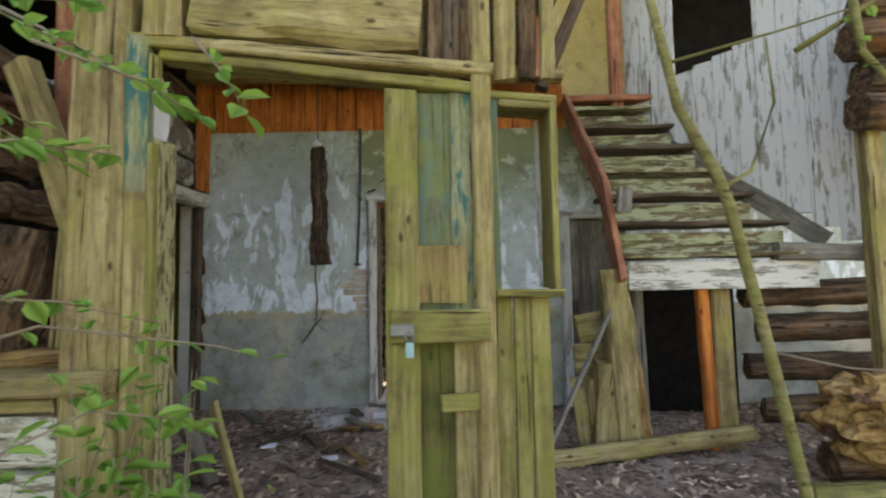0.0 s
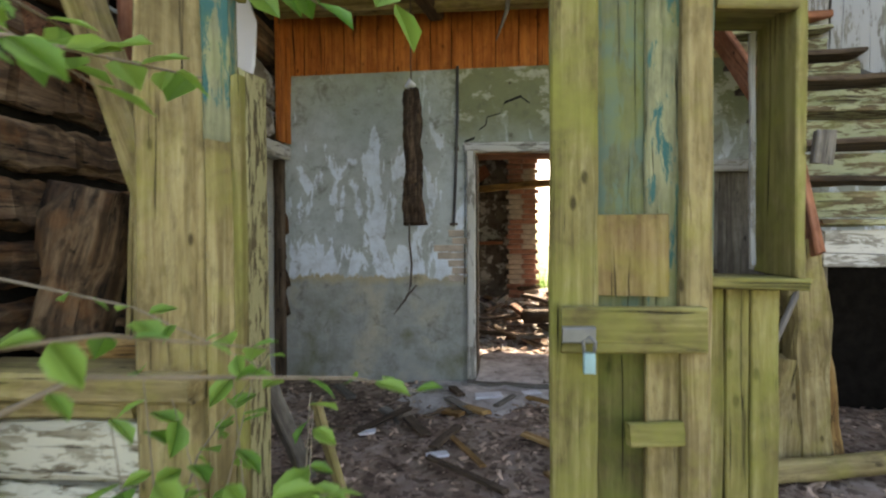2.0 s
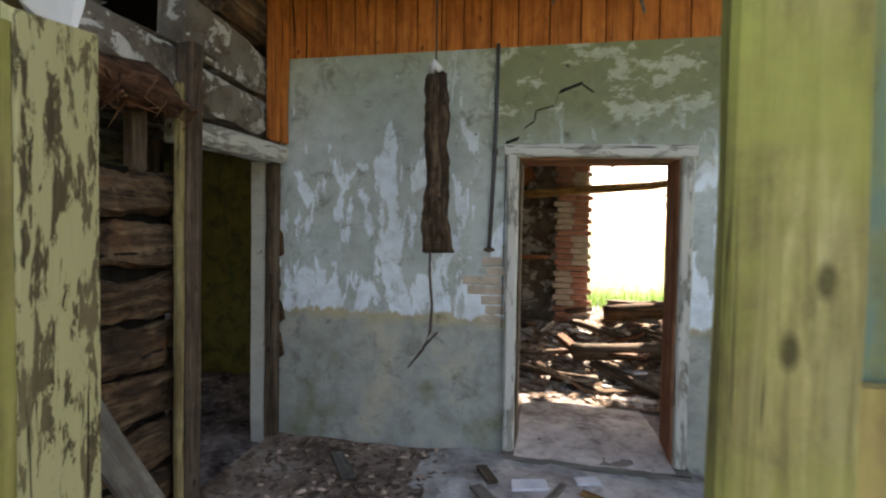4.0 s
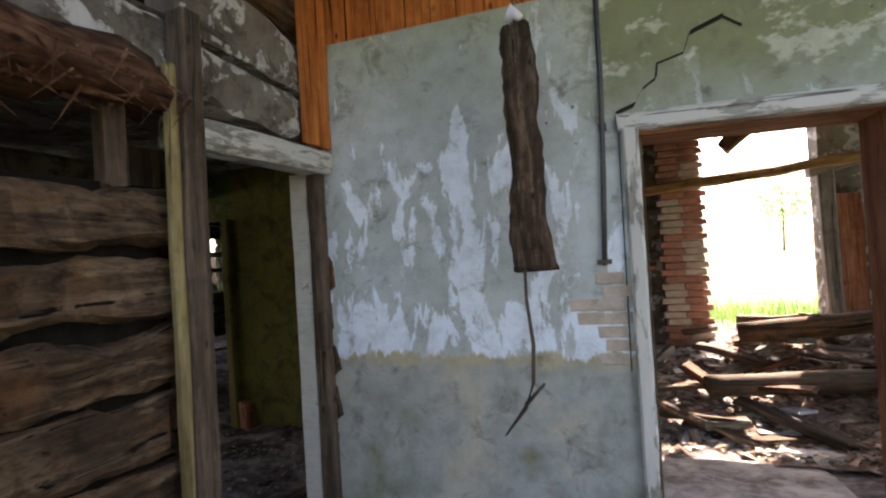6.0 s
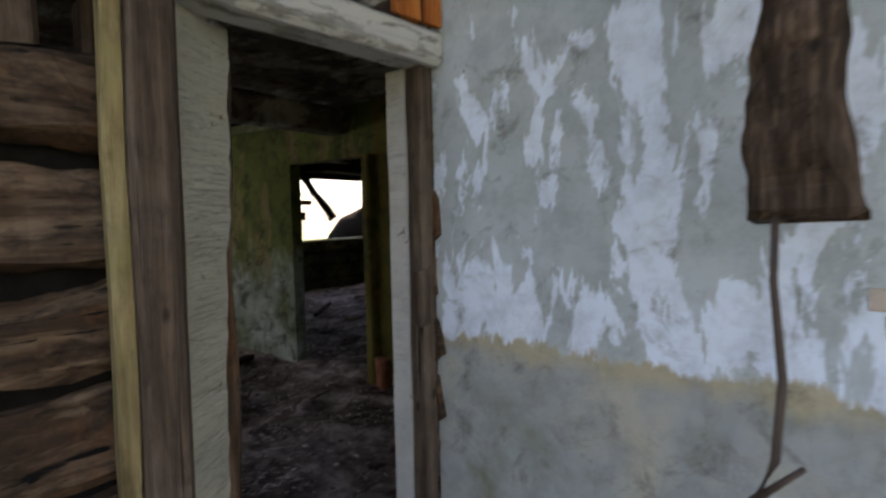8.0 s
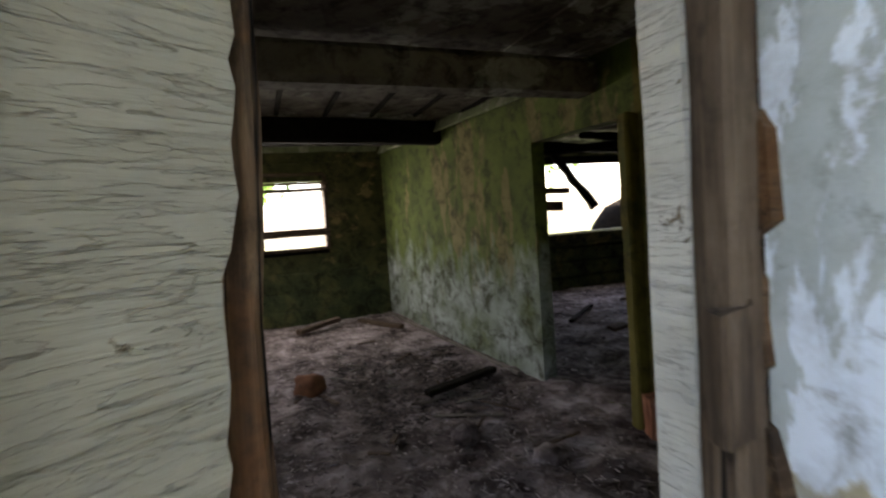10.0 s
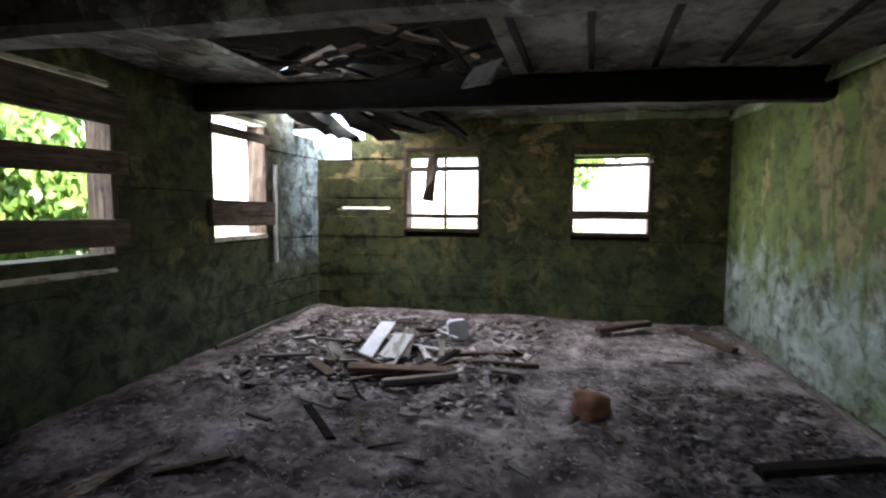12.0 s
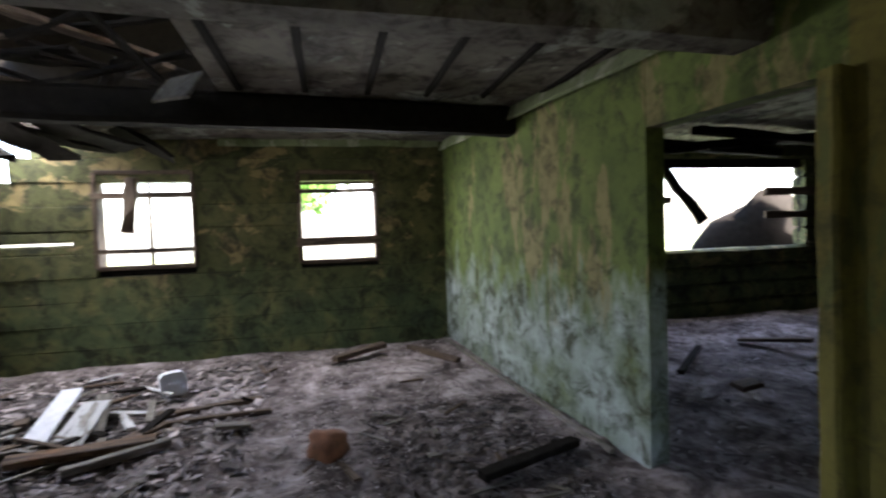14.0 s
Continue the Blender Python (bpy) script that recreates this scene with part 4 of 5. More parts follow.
roof("roof_west", -9.6, -2.4, 1.0, 7.4, 3.1, 5.6, gaps_west, "near-black roof with holes, added to keep the green room dark")
# Attic sides, added to shut out the sky's light.
wall_slab("wall_gable_west", (-9.35, 0.9), (-9.35, 13.8), 2.6, 5.7, 0.05, [(0.6, 0.9, 2.6, 2.8)], DARKV, "near-black west gable added to keep sky light out")
wall_slab("wall_attic_front", (-9.4, 1.05), (-2.4, 1.05), 2.66, 3.12, 0.04, [(0.5, 0.7, 2.7, 2.8)], DARKV, "near-black boarding added under the eaves to keep light out")
# Added to block the sun, so it enters only by the rear gap.
tagged(board("ceiling_back_room", (-2.4, 7.3, 3.12), (5.0, 7.3, 3.12), 3.4, 0.05, DARKV), "near-black sheet added over the back room to block the sun", "ceiling", kind="structure")
roof("roof_west_back", -9.6, -2.4, 7.4, 13.8, 5.6, 3.0, lambda y: None, "near-black back slope added to keep the rooms dark")
roof("roof_hall", -2.38, 5.2, 3.0, 7.4, 5.4, 6.2, lambda y: None, "near-black roof added over the stairs to keep the hall dark")
wall_slab("wall_gable", (-2.4, 5.3), (-2.4, 7.14), 3.0, 5.8, 0.1, [], DARKV, "near-black boarding added between the roofs to keep light out")

# ---- back room seen through the back door ----
BY = 9.0
pillar = holder("brick_pillar", "ruined red brick pillar with crumbling plaster", "pillar", (-0.15, BY, 0.1), kind="structure")
part("core", board_bm(2.9, 0.42, 0.36, 0.02, 3, 0.05), MORTAR, pillar, m=inv(pillar) @ between((-0.15, BY, 0.1), (-0.15, BY, 3.0)))
bme = board_bm(0.22, 0.05, 0.065, 0.006, 5, 0.01, 3)
shared = bpy.data.meshes.new("brick")
bme.to_mesh(shared)
bme.free()
shared.materials.append(BRICKM)
pale = shared.copy()
pale.materials.clear()
pale.materials.append(PALEBRICK)
for r in range(36):
    for c in range(2):
        ob = new("brick", pale if noise.noise(Vector((c * 0.9, r * 0.16, 2.0))) > 0.02 else shared)
        ob.parent = pillar
        ob.matrix_basis = inv(pillar) @ pose(-0.26 + 0.23 * c + (0.012 if r % 2 else -0.02) + RND.uniform(-0.01, 0.01), BY - 0.19 + RND.uniform(-0.008, 0.008), 0.2 + r * 0.077)
wall_slab("wall_back_left", (-2.4, BY + 0.02), (-0.28, BY + 0.02), -0.1, 3.1, 0.3, [(1.45, 1.54, 1.9, 2.6)], PLASTER, "dark plastered wall beside the brick pillar")
wall_slab("wall_back_right", (1.2, BY), (5.0, BY), -0.1, 3.0, 0.3, [], PLASTER, "dark plastered wall beside the gap")
frp = holder("broken_window_frame", "leaning remains of a wooden window frame", "frame", (1.3, BY - 0.1, 0.5))
board("post", (1.22, BY - 0.15, 0.5), (1.20, BY - 0.15, 2.3), 0.14, 0.12, GREYWOOD, frp)
board("post", (1.62, BY - 0.15, 0.6), (1.56, BY - 0.15, 2.4), 0.10, 0.10, WHITEP, frp)
board("panel", (1.40, BY - 0.1, 0.6), (1.38, BY - 0.1, 2.0), 0.26, 0.04, FADED_RED, frp)
board("rail", (1.05, BY - 0.15, 2.25), (1.75, BY - 0.15, 2.4), 0.14, 0.12, GREYWOOD, frp)
tagged(board("fallen_rafter", (-2.3, BY - 0.3, 2.05), (1.6, BY - 0.3, 2.35), 0.09, 0.10, DRYROT, wear=0.02), "brown rafter lying across the gap", "beam")
tagged(board("fallen_rafter", (0.25, BY - 0.4, 2.55), (0.9, BY - 0.5, 3.05), 0.25, 0.14, ROTTEN, wear=0.04), "broken brown rafter end hanging down", "beam")
tagged(board("fallen_rafter", (0.5, BY - 0.1, 2.95), (2.5, BY - 0.1, 2.75), 0.16, 0.12, ROTTEN, wear=0.04), "rotten wall plate sagging over the gap", "beam")
tagged(board("shelf_board", (-1.6, BY - 0.13, 1.32), (-0.45, BY - 0.13, 1.34), 0.3, 0.05, FADED_RED), "reddish shelf board on the dark wall", "shelf")
tagged(board("wall_bracket", (-1.0, BY - 0.02, 2.3), (-0.7, BY - 0.02, 2.5), 0.1, 0.2, FADED_RED, wear=0.03), "crumbling red brickwork patch", "bricks")


def heap_h(x, y):
    rise = 0.46 * clamp((y - 6.9) / 1.5) * (0.55 + 0.45 * clamp((x + 1.0) / 1.6))
    return 0.12 + rise + rough_h(x * 1.6, y * 1.6, 0.07)


field("rubble_heap", -2.2, 3.2, 6.4, 8.95, 80, 44, heap_h, LITTER, "heap of earth, plaster and rotten wood in the back room", "rubble")
for i in range(64):
    c = Vector((RND.uniform(-1.8, 2.6), RND.uniform(6.9, 8.8), 0))
    c.z = 0.16 + 0.5 * clamp((c.y - 6.9) / 1.6) + 0.10 * clamp((c.x - 0.2) / 1.2) + RND.uniform(-0.03, 0.1)
    d = Vector((RND.uniform(-1, 1), RND.uniform(-0.6, 0.6), RND.uniform(-0.2, 0.25))) * RND.uniform(0.15, 0.65)
    tagged(board("rubble_plank", c - d, c + d, RND.uniform(0.04, 0.16), RND.uniform(0.02, 0.07), RND.choice([BROWN, ROTTEN, BROWN, REDROT, GREYWOOD]), wear=0.02, ragged=0.06), "broken brown plank in the rubble heap", "plank", group="rubble planks")
tagged(log("rubble_log", (0.2, 8.1, 0.72), (2.4, 7.9, 0.95), 0.10, ROTTEN), "rotten log across the rubble heap", "log")
tagged(log("rubble_log", (-0.2, 7.3, 0.42), (1.2, 7.5, 0.45), 0.09, BROWN), "dark log in the rubble heap", "log")

for i in range(18):
    x, y = RND.uniform(-0.8, 0.5), RND.uniform(6.5, 8.7)
    z = heap_h(x, y) + 0.015
    s = RND.uniform(0.06, 0.2)
    a = RND.uniform(0, 3.14)
    d = Vector((math.cos(a) * s, math.sin(a) * s * 0.5, RND.uniform(-0.02, 0.05)))
    tagged(board("pale_shard", Vector((x, y, z)) - d, Vector((x, y, z)) + d, s * 0.8, 0.02, RND.choice([SCRAPW, WHITEP, GREYWOOD]), wear=0.01), "pale plaster shard on the back room floor", "plaster", group="pale shards")

# ---- hanging board with its twig ----
hb = holder("hanging_board", "bark-brown board hanging from a wire by the blue wall", "board", (-1.09, 4.88, 1.55))
slab = board_bm(1.1, 0.155, 0.055, 0.034, 91, 0.05, 48, 0.3)
for v in slab.verts:
    v.co.y *= 1.22 - 0.42 * (v.co.x + 0.55)
part("slab", slab, HANGB, hb, m=inv(hb) @ between((-1.15, 4.88, 1.53), (-1.165, 4.88, 2.62)))
part("cord", round_bm([(-1.17, 4.88, 2.58), (-1.17, 4.88, 3.42)], [0.006, 0.006], 6), IRON, hb, m=inv(hb))
part("tie", round_bm([(-1.20, 4.86, 2.64), (-1.17, 4.85, 2.68), (-1.14, 4.87, 2.65)], [0.025, 0.035, 0.025], 8, 0.4), SCRAPW, hb, "crumpled white tie", inv(hb))
part("twig", round_bm([(-1.19, 4.88, 1.56), (-1.19, 4.87, 1.40), (-1.17, 4.86, 1.20), (-1.18, 4.86, 1.03), (-1.22, 4.86, 0.92), (-1.32, 4.86, 0.79)], [0.008, 0.008, 0.009, 0.010, 0.011, 0.005], 7, 0.2), IRON, hb, "dry dark twig", inv(hb))
part("twig", round_bm([(-1.22, 4.86, 0.93), (-1.13, 4.85, 1.03)], [0.010, 0.006], 6, 0.2), IRON, hb, "", inv(hb))
for xx, dz, ll in ((-0.35, 0, 0.42), (-0.02, -0.1, 0.5)):
    tagged(part("hanging_sliver", round_bm([(xx, 4.7, 3.5), (xx - 0.04, 4.7, 3.15), (xx - 0.12 + dz * -1.6, 4.7, 3.35 - ll)], [0.025, 0.02, 0.006], 6, 0.4), GREYWOOD), "pale wood sliver hanging from the ceiling", "splinter")
tagged(board("ceiling_joist", (-1.2, 4.0, 3.38), (-1.0, 5.2, 3.38), 0.14, 0.14, BROWN), "dark joist under the hall ceiling", "beam", kind="structure")

# ---- porch front ----
FY = 2.40
post = tagged(board("porch_post", (-1.56, FY, -0.1), (-1.54, FY, 3.2), 0.27, 0.24, OLIVE, wear=0.014), "thick olive weathered porch post", "post", kind="structure")
dj = holder("door_frame", "weathered door frame with rests of teal paint", "doorway", (-1.3, FY, 0.0), kind="structure")
board("jamb", (-1.365, 2.335, -0.05), (-1.37, 2.335, 1.75), 0.10, 0.08, OLIVE, dj)
board("jamb", (-1.37, 2.335, 1.75), (-1.38, 2.335, 2.46), 0.10, 0.08, TEAL, dj, label="teal painted upper jamb")
board("stop", (-1.298, 2.33, -0.05), (-1.308, 2.33, 1.97), 0.032, 0.05, MOSSY, dj)
board("stop", (-1.31, 2.34, 2.24), (-1.31, 2.34, 2.38), 0.04, 0.06, MOSSY, dj)
board("head", (-1.5, FY - 0.02, 2.47), (0.24, FY - 0.02, 2.285), 0.14, 0.06, OLIVE, dj)
board("reveal", (-1.308, 2.44, -0.05), (-1.308, 2.44, 2.0), 0.035, 0.165, FLAKY, dj, wear=0.006, label="flaking olive door reveal")
board("head", (-1.3, FY, 2.40), (0.2, FY, 2.205), 0.12, 0.05, MOSSY, dj)
board("head", (-0.65, FY - 0.05, 2.395), (0.0, FY - 0.05, 2.305), 0.04, 0.035, LIMED, dj)
board("post", (0.185, FY - 0.03, -0.05), (0.185, FY - 0.03, 2.95), 0.09, 0.10, OLIVE, dj)
tagged(board("squared_log", (-1.14, FY + 0.02, 2.62), (-0.08, FY + 0.02, 2.52), 0.24, 0.27, OLIVE, wear=0.03), "squared olive log over the door head", "log", kind="structure")
tagged(board("squared_log", (-1.6, FY + 0.05, 2.92), (0.5, FY + 0.05, 2.80), 0.24, 0.22, OLIVE, wear=0.03), "upper squared log of the porch", "log", kind="structure")
tagged(board("log_stub", (-1.28, FY - 0.02, 2.46), (-1.27, FY - 0.02, 2.95), 0.20, 0.15, OLIVE, wear=0.02), "upright log stub over the jamb", "log")
for xx, ww, mm in ((-0.03, 0.07, ROTTEN), (0.05, 0.08, BROWN), (0.115, 0.06, ROTTEN), (0.30, 0.10, OLIVE), (0.41, 0.08, ROTTEN), (0.50, 0.07, OLIVE)):
    tagged(board("upper_board", (xx, FY, 2.26), (xx + 0.02, FY, 2.95), ww, 0.06, mm, wear=0.012), "short weathered board over the porch door", "board", group="upper boards")

# half door leaf
dl = holder("porch_door", "half-width olive plank door held by a padlocked bar", "door", (-0.06, FY, 0.1))
board("stile", (-0.185, FY - 0.03, 0.05), (-0.185, FY - 0.03, 2.21), 0.15, 0.05, MOSSY, dl)
board("plank", (-0.035, FY + 0.005, 1.18), (-0.035, FY + 0.005, 2.20), 0.16, 0.03, GREYBLUE, dl, label="faded blue-green plank")
board("plank", (0.098, FY - 0.01, 1.05), (0.098, FY - 0.01, 2.22), 0.115, 0.04, TEAL, dl, label="plank with teal paint")
board("patch", (-0.01, FY - 0.04, 1.22), (-0.01, FY - 0.04, 1.48), 0.235, 0.02, PATCH, dl, label="mossy patch board")
board("plank", (-0.03, FY + 0.02, 0.05), (-0.03, FY + 0.02, 1.1), 0.18, 0.03, DARKMOSS, dl, label="dark moss-grown plank")
board("batten", (0.095, FY - 0.02, 0.05), (0.095, FY - 0.02, 1.08), 0.105, 0.04, OLIVE, dl)
board("cleat", (-0.02, FY - 0.06, 0.79), (0.15, FY - 0.06, 0.80), 0.03, 0.075, MOSSY, dl)
board("bar", (-0.225, FY - 0.09, 1.125), (0.20, FY - 0.09, 1.13), 0.045, 0.14, MOSSY, dl, label="mossy cross bar")
lock = holder("padlock", "small pale blue padlock on a rusty hasp", "padlock", (-0.15, FY - 0.13, 1.05))
part("body", board_bm(0.062, 0.036, 0.022, 0.002, 5), PADBLUE, lock, m=inv(lock) @ pose(-0.15, FY - 0.135, 1.03, 0, 90, 0) @ pose(0, 0, 0, 90))
part("shackle", round_bm([(-0.165, FY - 0.135, 1.06), (-0.168, FY - 0.135, 1.095), (-0.15, FY - 0.135, 1.11), (-0.132, FY - 0.135, 1.095), (-0.135, FY - 0.135, 1.06)], [0.006] * 5, 8), METAL, lock, "", inv(lock))
part("hasp", board_bm(0.10, 0.03, 0.05, 0.004, 6), METAL, lock, "", inv(lock) @ pose(-0.18, FY - 0.122, 1.115))

# boards beside the door and the open box frame above them
sb = holder("side_boards", "mossy upright boards beside the porch door", "boarding", (0.35, FY, 0.0), kind="structure")
for xa, xb in ((0.24, 0.325), (0.33, 0.405), (0.41, 0.50)):
    board("board", ((xa + xb) / 2, 2.50, -0.05), ((xa + xb) / 2, 2.50, 1.26), xb - xa, 0.035, MOSSY, sb)
bx = holder("side_window_frame", "mossy box-like side window frame with no glass", "window frame", (0.4, FY, 1.25))
board("stile", (0.252, 2.46, 1.28), (0.252, 2.46, 2.18), 0.035, 0.07, GREYBLUE, bx, label="pale blue painted stile")
board("side", (0.528, 2.56, 1.28), (0.532, 2.56, 2.19), 0.032, 0.28, MOSSY, bx)
board("trim", (0.500, 2.69, 1.30), (0.500, 2.69, 2.16), 0.02, 0.02, WHITEP, bx, label="white inner trim")
board("top", (0.235, 2.56, 2.205), (0.55, 2.56, 2.18), 0.28, 0.035, MOSSY, bx)
board("top_rail", (0.27, 2.44, 2.165), (0.515, 2.44, 2.145), 0.04, 0.035, MOSSY, bx)
board("sill", (0.235, 2.52, 1.265), (0.56, 2.52, 1.258), 0.22, 0.04, MOSSY, bx)

# porch window to the west: sill, limewashed boards, leaning brace
ws = holder("porch_parapet", "limewashed log parapet with a weathered sill", "parapet", (-1.9, FY, 0.0), kind="structure")
board("sill", (-2.40, FY - 0.03, 0.90), (-1.42, FY - 0.06, 0.92), 0.26, 0.10, OLIVE, ws, wear=0.012)
board("rail", (-2.40, FY - 0.02, 0.80), (-1.70, FY - 0.02, 0.81), 0.16, 0.06, OLIVE, ws, wear=0.012)
for z in (0.08, 0.31, 0.55):
    board("log", (-2.40, FY, z + 0.1), (-1.69, FY, z + 0.1), 0.16, 0.215, LIMED, ws, wear=0.02)
lw = holder("white_log_corner", "limewashed log corner of the house", "logs", (-2.3, 1.5, 0), kind="structure")
for i, z in enumerate((0.0, 0.23, 0.46, 0.69, 0.92, 1.15)):
    board("log", (-2.34, 1.40, z + 0.08), (-2.32 + 0.02 * (i % 2), 2.30, z + 0.08), 0.14, 0.215, LIMED, lw, wear=0.02)
tagged(board("leaning_brace", (-2.10, 2.55, 2.45), (-1.66, 2.46, 1.42), 0.10, 0.14, OLIVE, wear=0.012), "weathered brace leaning behind the porch post", "brace")
tagged(board("red_board", (-1.98, 2.75, 1.75), (-2.0, 2.75, 2.9), 0.16, 0.03, FADED_RED), "faded red board behind the porch post", "board")
tagged(board("stud", (-1.95, 2.7, 0.9), (-1.90, 2.7, 1.8), 0.12, 0.10, OLIVE), "weathered stud in the porch window", "stud")
tagged(log("rotten_stump", (-2.25, 2.62, 0.95), (-2.10, 2.68, 1.62), 0.15, ROTTEN, lump=0.7), "rotten hollow log end in the porch window", "log")
tagged(log("rotten_stump", (-2.1, 2.5, 0.98), (-1.72, 2.5, 1.0), 0.05, DRYROT, lump=0.5), "crumbling red-brown wood on the sill", "debris")
tagged(board("fallen_lath", (-1.20, 2.75, 0.72), (-0.95, 2.6, 0.12), 0.03, 0.05, OLIVE), "lath leaning inside the porch door", "lath")
tagged(board("leaning_plank", (-1.62, 2.75, 1.25), (-1.45, 3.3, 0.12), 0.05, 0.09, GREYWOOD), "plank leaning against the log wall", "plank")

# Added white sheet in place of the sky that shows past the jamb.
sc = bmesh.new()
rim = [(2.38, 2.34), (2.38, 2.12), (2.42, 2.05), (2.47, 2.02), (2.52, 1.99), (2.54, 2.08), (2.55, 2.24), (2.50, 2.36)]
fr0 = [sc.verts.new((-1.36 + 0.02 * math.sin(y * 30), y, z)) for y, z in rim]
bk0 = [sc.verts.new((v.co.x - 0.002, v.co.y, v.co.z)) for v in fr0]
sc.faces.new(fr0)
sc.faces.new(list(reversed(bk0)))
tagged(part("white_sheet_scrap", sc, FILM), "white sheet behind the jamb standing in for a gap of bright sky", "plastic sheet")

# ---- stairs ----
st = holder("staircase", "steep ruined staircase with peeling pale green steps", "staircase", (1.9, 3.7, 1.2), kind="structure")
N = 7
for i in range(N):
    y = 3.70 + i * 0.20
    z = 1.49 + i * 0.245
    xl = 1.30 + 0.0 * i
    xr = 2.66 - 0.11 * i
    board("tread", (xl - 0.03, y + 0.09, z), (xr, y + 0.09, z), 0.30, 0.035, BROWN if i % 3 else STEPW, st, wear=0.014)
    board("riser", (xl, y, z - 0.145), (xr - 0.02, y, z - 0.14), 0.025, 0.15 if i else 0.2, JAMBW if i == 0 else STEPW, st, wear=0.008, label="flaking white riser" if i == 0 else "")
board("stringer", (1.24, 3.66, 1.30), (1.21, 3.9, 2.05), 0.05, 0.16, FADED_RED, st, label="faded orange stringer")
board("stringer", (1.21, 3.9, 2.02), (1.20, 4.95, 3.05), 0.05, 0.18, FADED_RED, st, label="faded orange stringer")
board("knot_block", (1.28, 3.68, 1.80), (1.30, 3.68, 1.98), 0.10, 0.06, GREYWOOD, st)
board("landing_board", (1.2, 5.1, 3.08), (2.2, 5.1, 3.08), 0.4, 0.06, FADED_RED, st)
board("newel", (1.27, 3.72, 0.05), (1.20, 3.72, 1.40), 0.19, 0.12, OLIVE, st, wear=0.035)
board("newel", (1.08, 3.70, 0.05), (1.15, 3.72, 0.75), 0.17, 0.10, OLIVE, st, wear=0.035)
board("post", (1.42, 3.76, 0.05), (1.30, 3.74, 0.85), 0.10, 0.06, DRYROT, st, wear=0.02)
board("post", (1.90, 3.80, 0.08), (1.86, 3.80, 1.26), 0.08, 0.08, RUST, st, label="orange post under the stairs")
board("post", (2.02, 3.84, 0.08), (2.0, 3.84, 1.26), 0.14, 0.10, OLIVE, st)
board("post", (1.52, 4.10, 0.1), (1.50, 4.10, 1.35), 0.08, 0.08, GREYWOOD, st)
for i, (xa, za, xb, zb) in enumerate(((0.98, 0.95, 1.2, 1.0), (0.95, 0.75, 1.22, 0.76), (0.93, 0.52, 1.2, 0.55), (0.95, 0.30, 1.25, 0.30))):
    board("under_board", (xa, 3.9, za), (xb, 3.85, zb), 0.05, 0.2, OLIVE, st, wear=0.02)
for i in range(4):
    board("splint", (0.98 + 0.10 * i, 3.72, 0.05), (0.93 + 0.12 * i, 3.76, 0.55 + 0.07 * i), 0.09, 0.04, OLIVE, st, wear=0.02)
tagged(board("leaning_stick", (1.16, 3.66, 1.12), (0.55, 3.3, 0.12), 0.025, 0.03, GREYWOOD), "grey stick leaning under the stairs", "stick")
# Near-black sheet painted as the shade of the cavity under the stairs.
wall_slab("wall_understair", (2.7, 4.9), (1.66, 4.9), -0.1, 1.4, -0.05, [], DARKV, "near-black panel standing in for the deep shade under the stairs")
vw = holder("white_board_wall", "peeling white upright board wall beside the stairs", "wall", (2.4, 4.4, 1.4), kind="structure")
p0, p1 = Vector((1.86, 5.12)), Vector((3.05, 3.72))
nb = 11
for i in range(nb):
    q = p0.lerp(p1, (i + 0.5) / nb)
    f = (i + 0.5) / nb
    lo = 1.52 + 1.3 * (1 - f) ** 1.0
    spans = [(lo, 5.0)]
    if 0.30 < f < 0.62:
        spans = [(lo, 3.1 + 0.35 * f), (4.2, 5.0)]
    for za, zb in spans:
        ang = math.degrees(math.atan2((p1 - p0).y, (p1 - p0).x))
        SEED[0] += 1
        part("board", board_bm(zb - za, 0.165, 0.025, 0.004, SEED[0], 0.02), WHITEP, vw, "", inv(vw) @ pose(q.x, q.y, (za + zb) / 2, 0, 0, ang) @ pose(0, 0, 0, 0, 90, 0) @ pose(0, 0, 0, 90, 0, 0))
board("skirt", (1.95, 4.95, 2.75), (2.78, 3.78, 1.58), 0.04, 0.14, GREYWOOD, vw, wear=0.01)
board("rail", (2.35, 3.70, 1.50), (3.1, 3.62, 1.48), 0.1, 0.12, GREYWOOD, vw, wear=0.02)
tagged(board("diagonal_beam", (0.80, 4.05, 2.85), (1.30, 4.05, 4.0), 0.12, 0.10, BROWN), "dark brown diagonal beam beside the stairs", "beam")
tagged(board("diagonal_beam", (0.76, 4.0, 2.9), (0.80, 4.0, 3.4), 0.10, 0.12, FADED_RED), "dark red strut beside the stairs", "beam")
tagged(board("door_post_upper", (1.72, 5.0, 3.0), (1.72, 5.0, 5.0), 0.12, 0.10, FADED_RED), "dark red post at the stair head", "post", kind="structure")
for i, z in enumerate((1.25, 1.0, 0.72, 0.40)):
    tagged(log("fallen_log", (2.25 + 0.1 * (i % 2), 3.95, z - 0.05), (4.4, 3.6, z), 0.10, ROTTEN, lump=0.3), "rotten dark log beside the stairs", "log", group="logs beside the stairs")
for i, z in enumerate((2.4, 2.62, 2.9, 3.15)):
    tagged(log("wall_log", (2.75 + 0.06 * (i % 2), 3.4, z), (4.8, 3.2, z), 0.13, ROTTEN, lump=0.2), "rotten log of the porch's upper wall", "log", group="upper wall logs")
tagged(board("corner_post", (2.92, 3.5, 0.0), (2.90, 3.5, 2.5), 0.12, 0.12, OLIVE), "weathered corner post by the white boards", "post")
tagged(log("ground_log", (0.55, 3.45, 0.16), (2.15, 3.75, 0.24), 0.06, OLIVE, lump=0.2), "barkless olive log lying across the hall floor", "log")
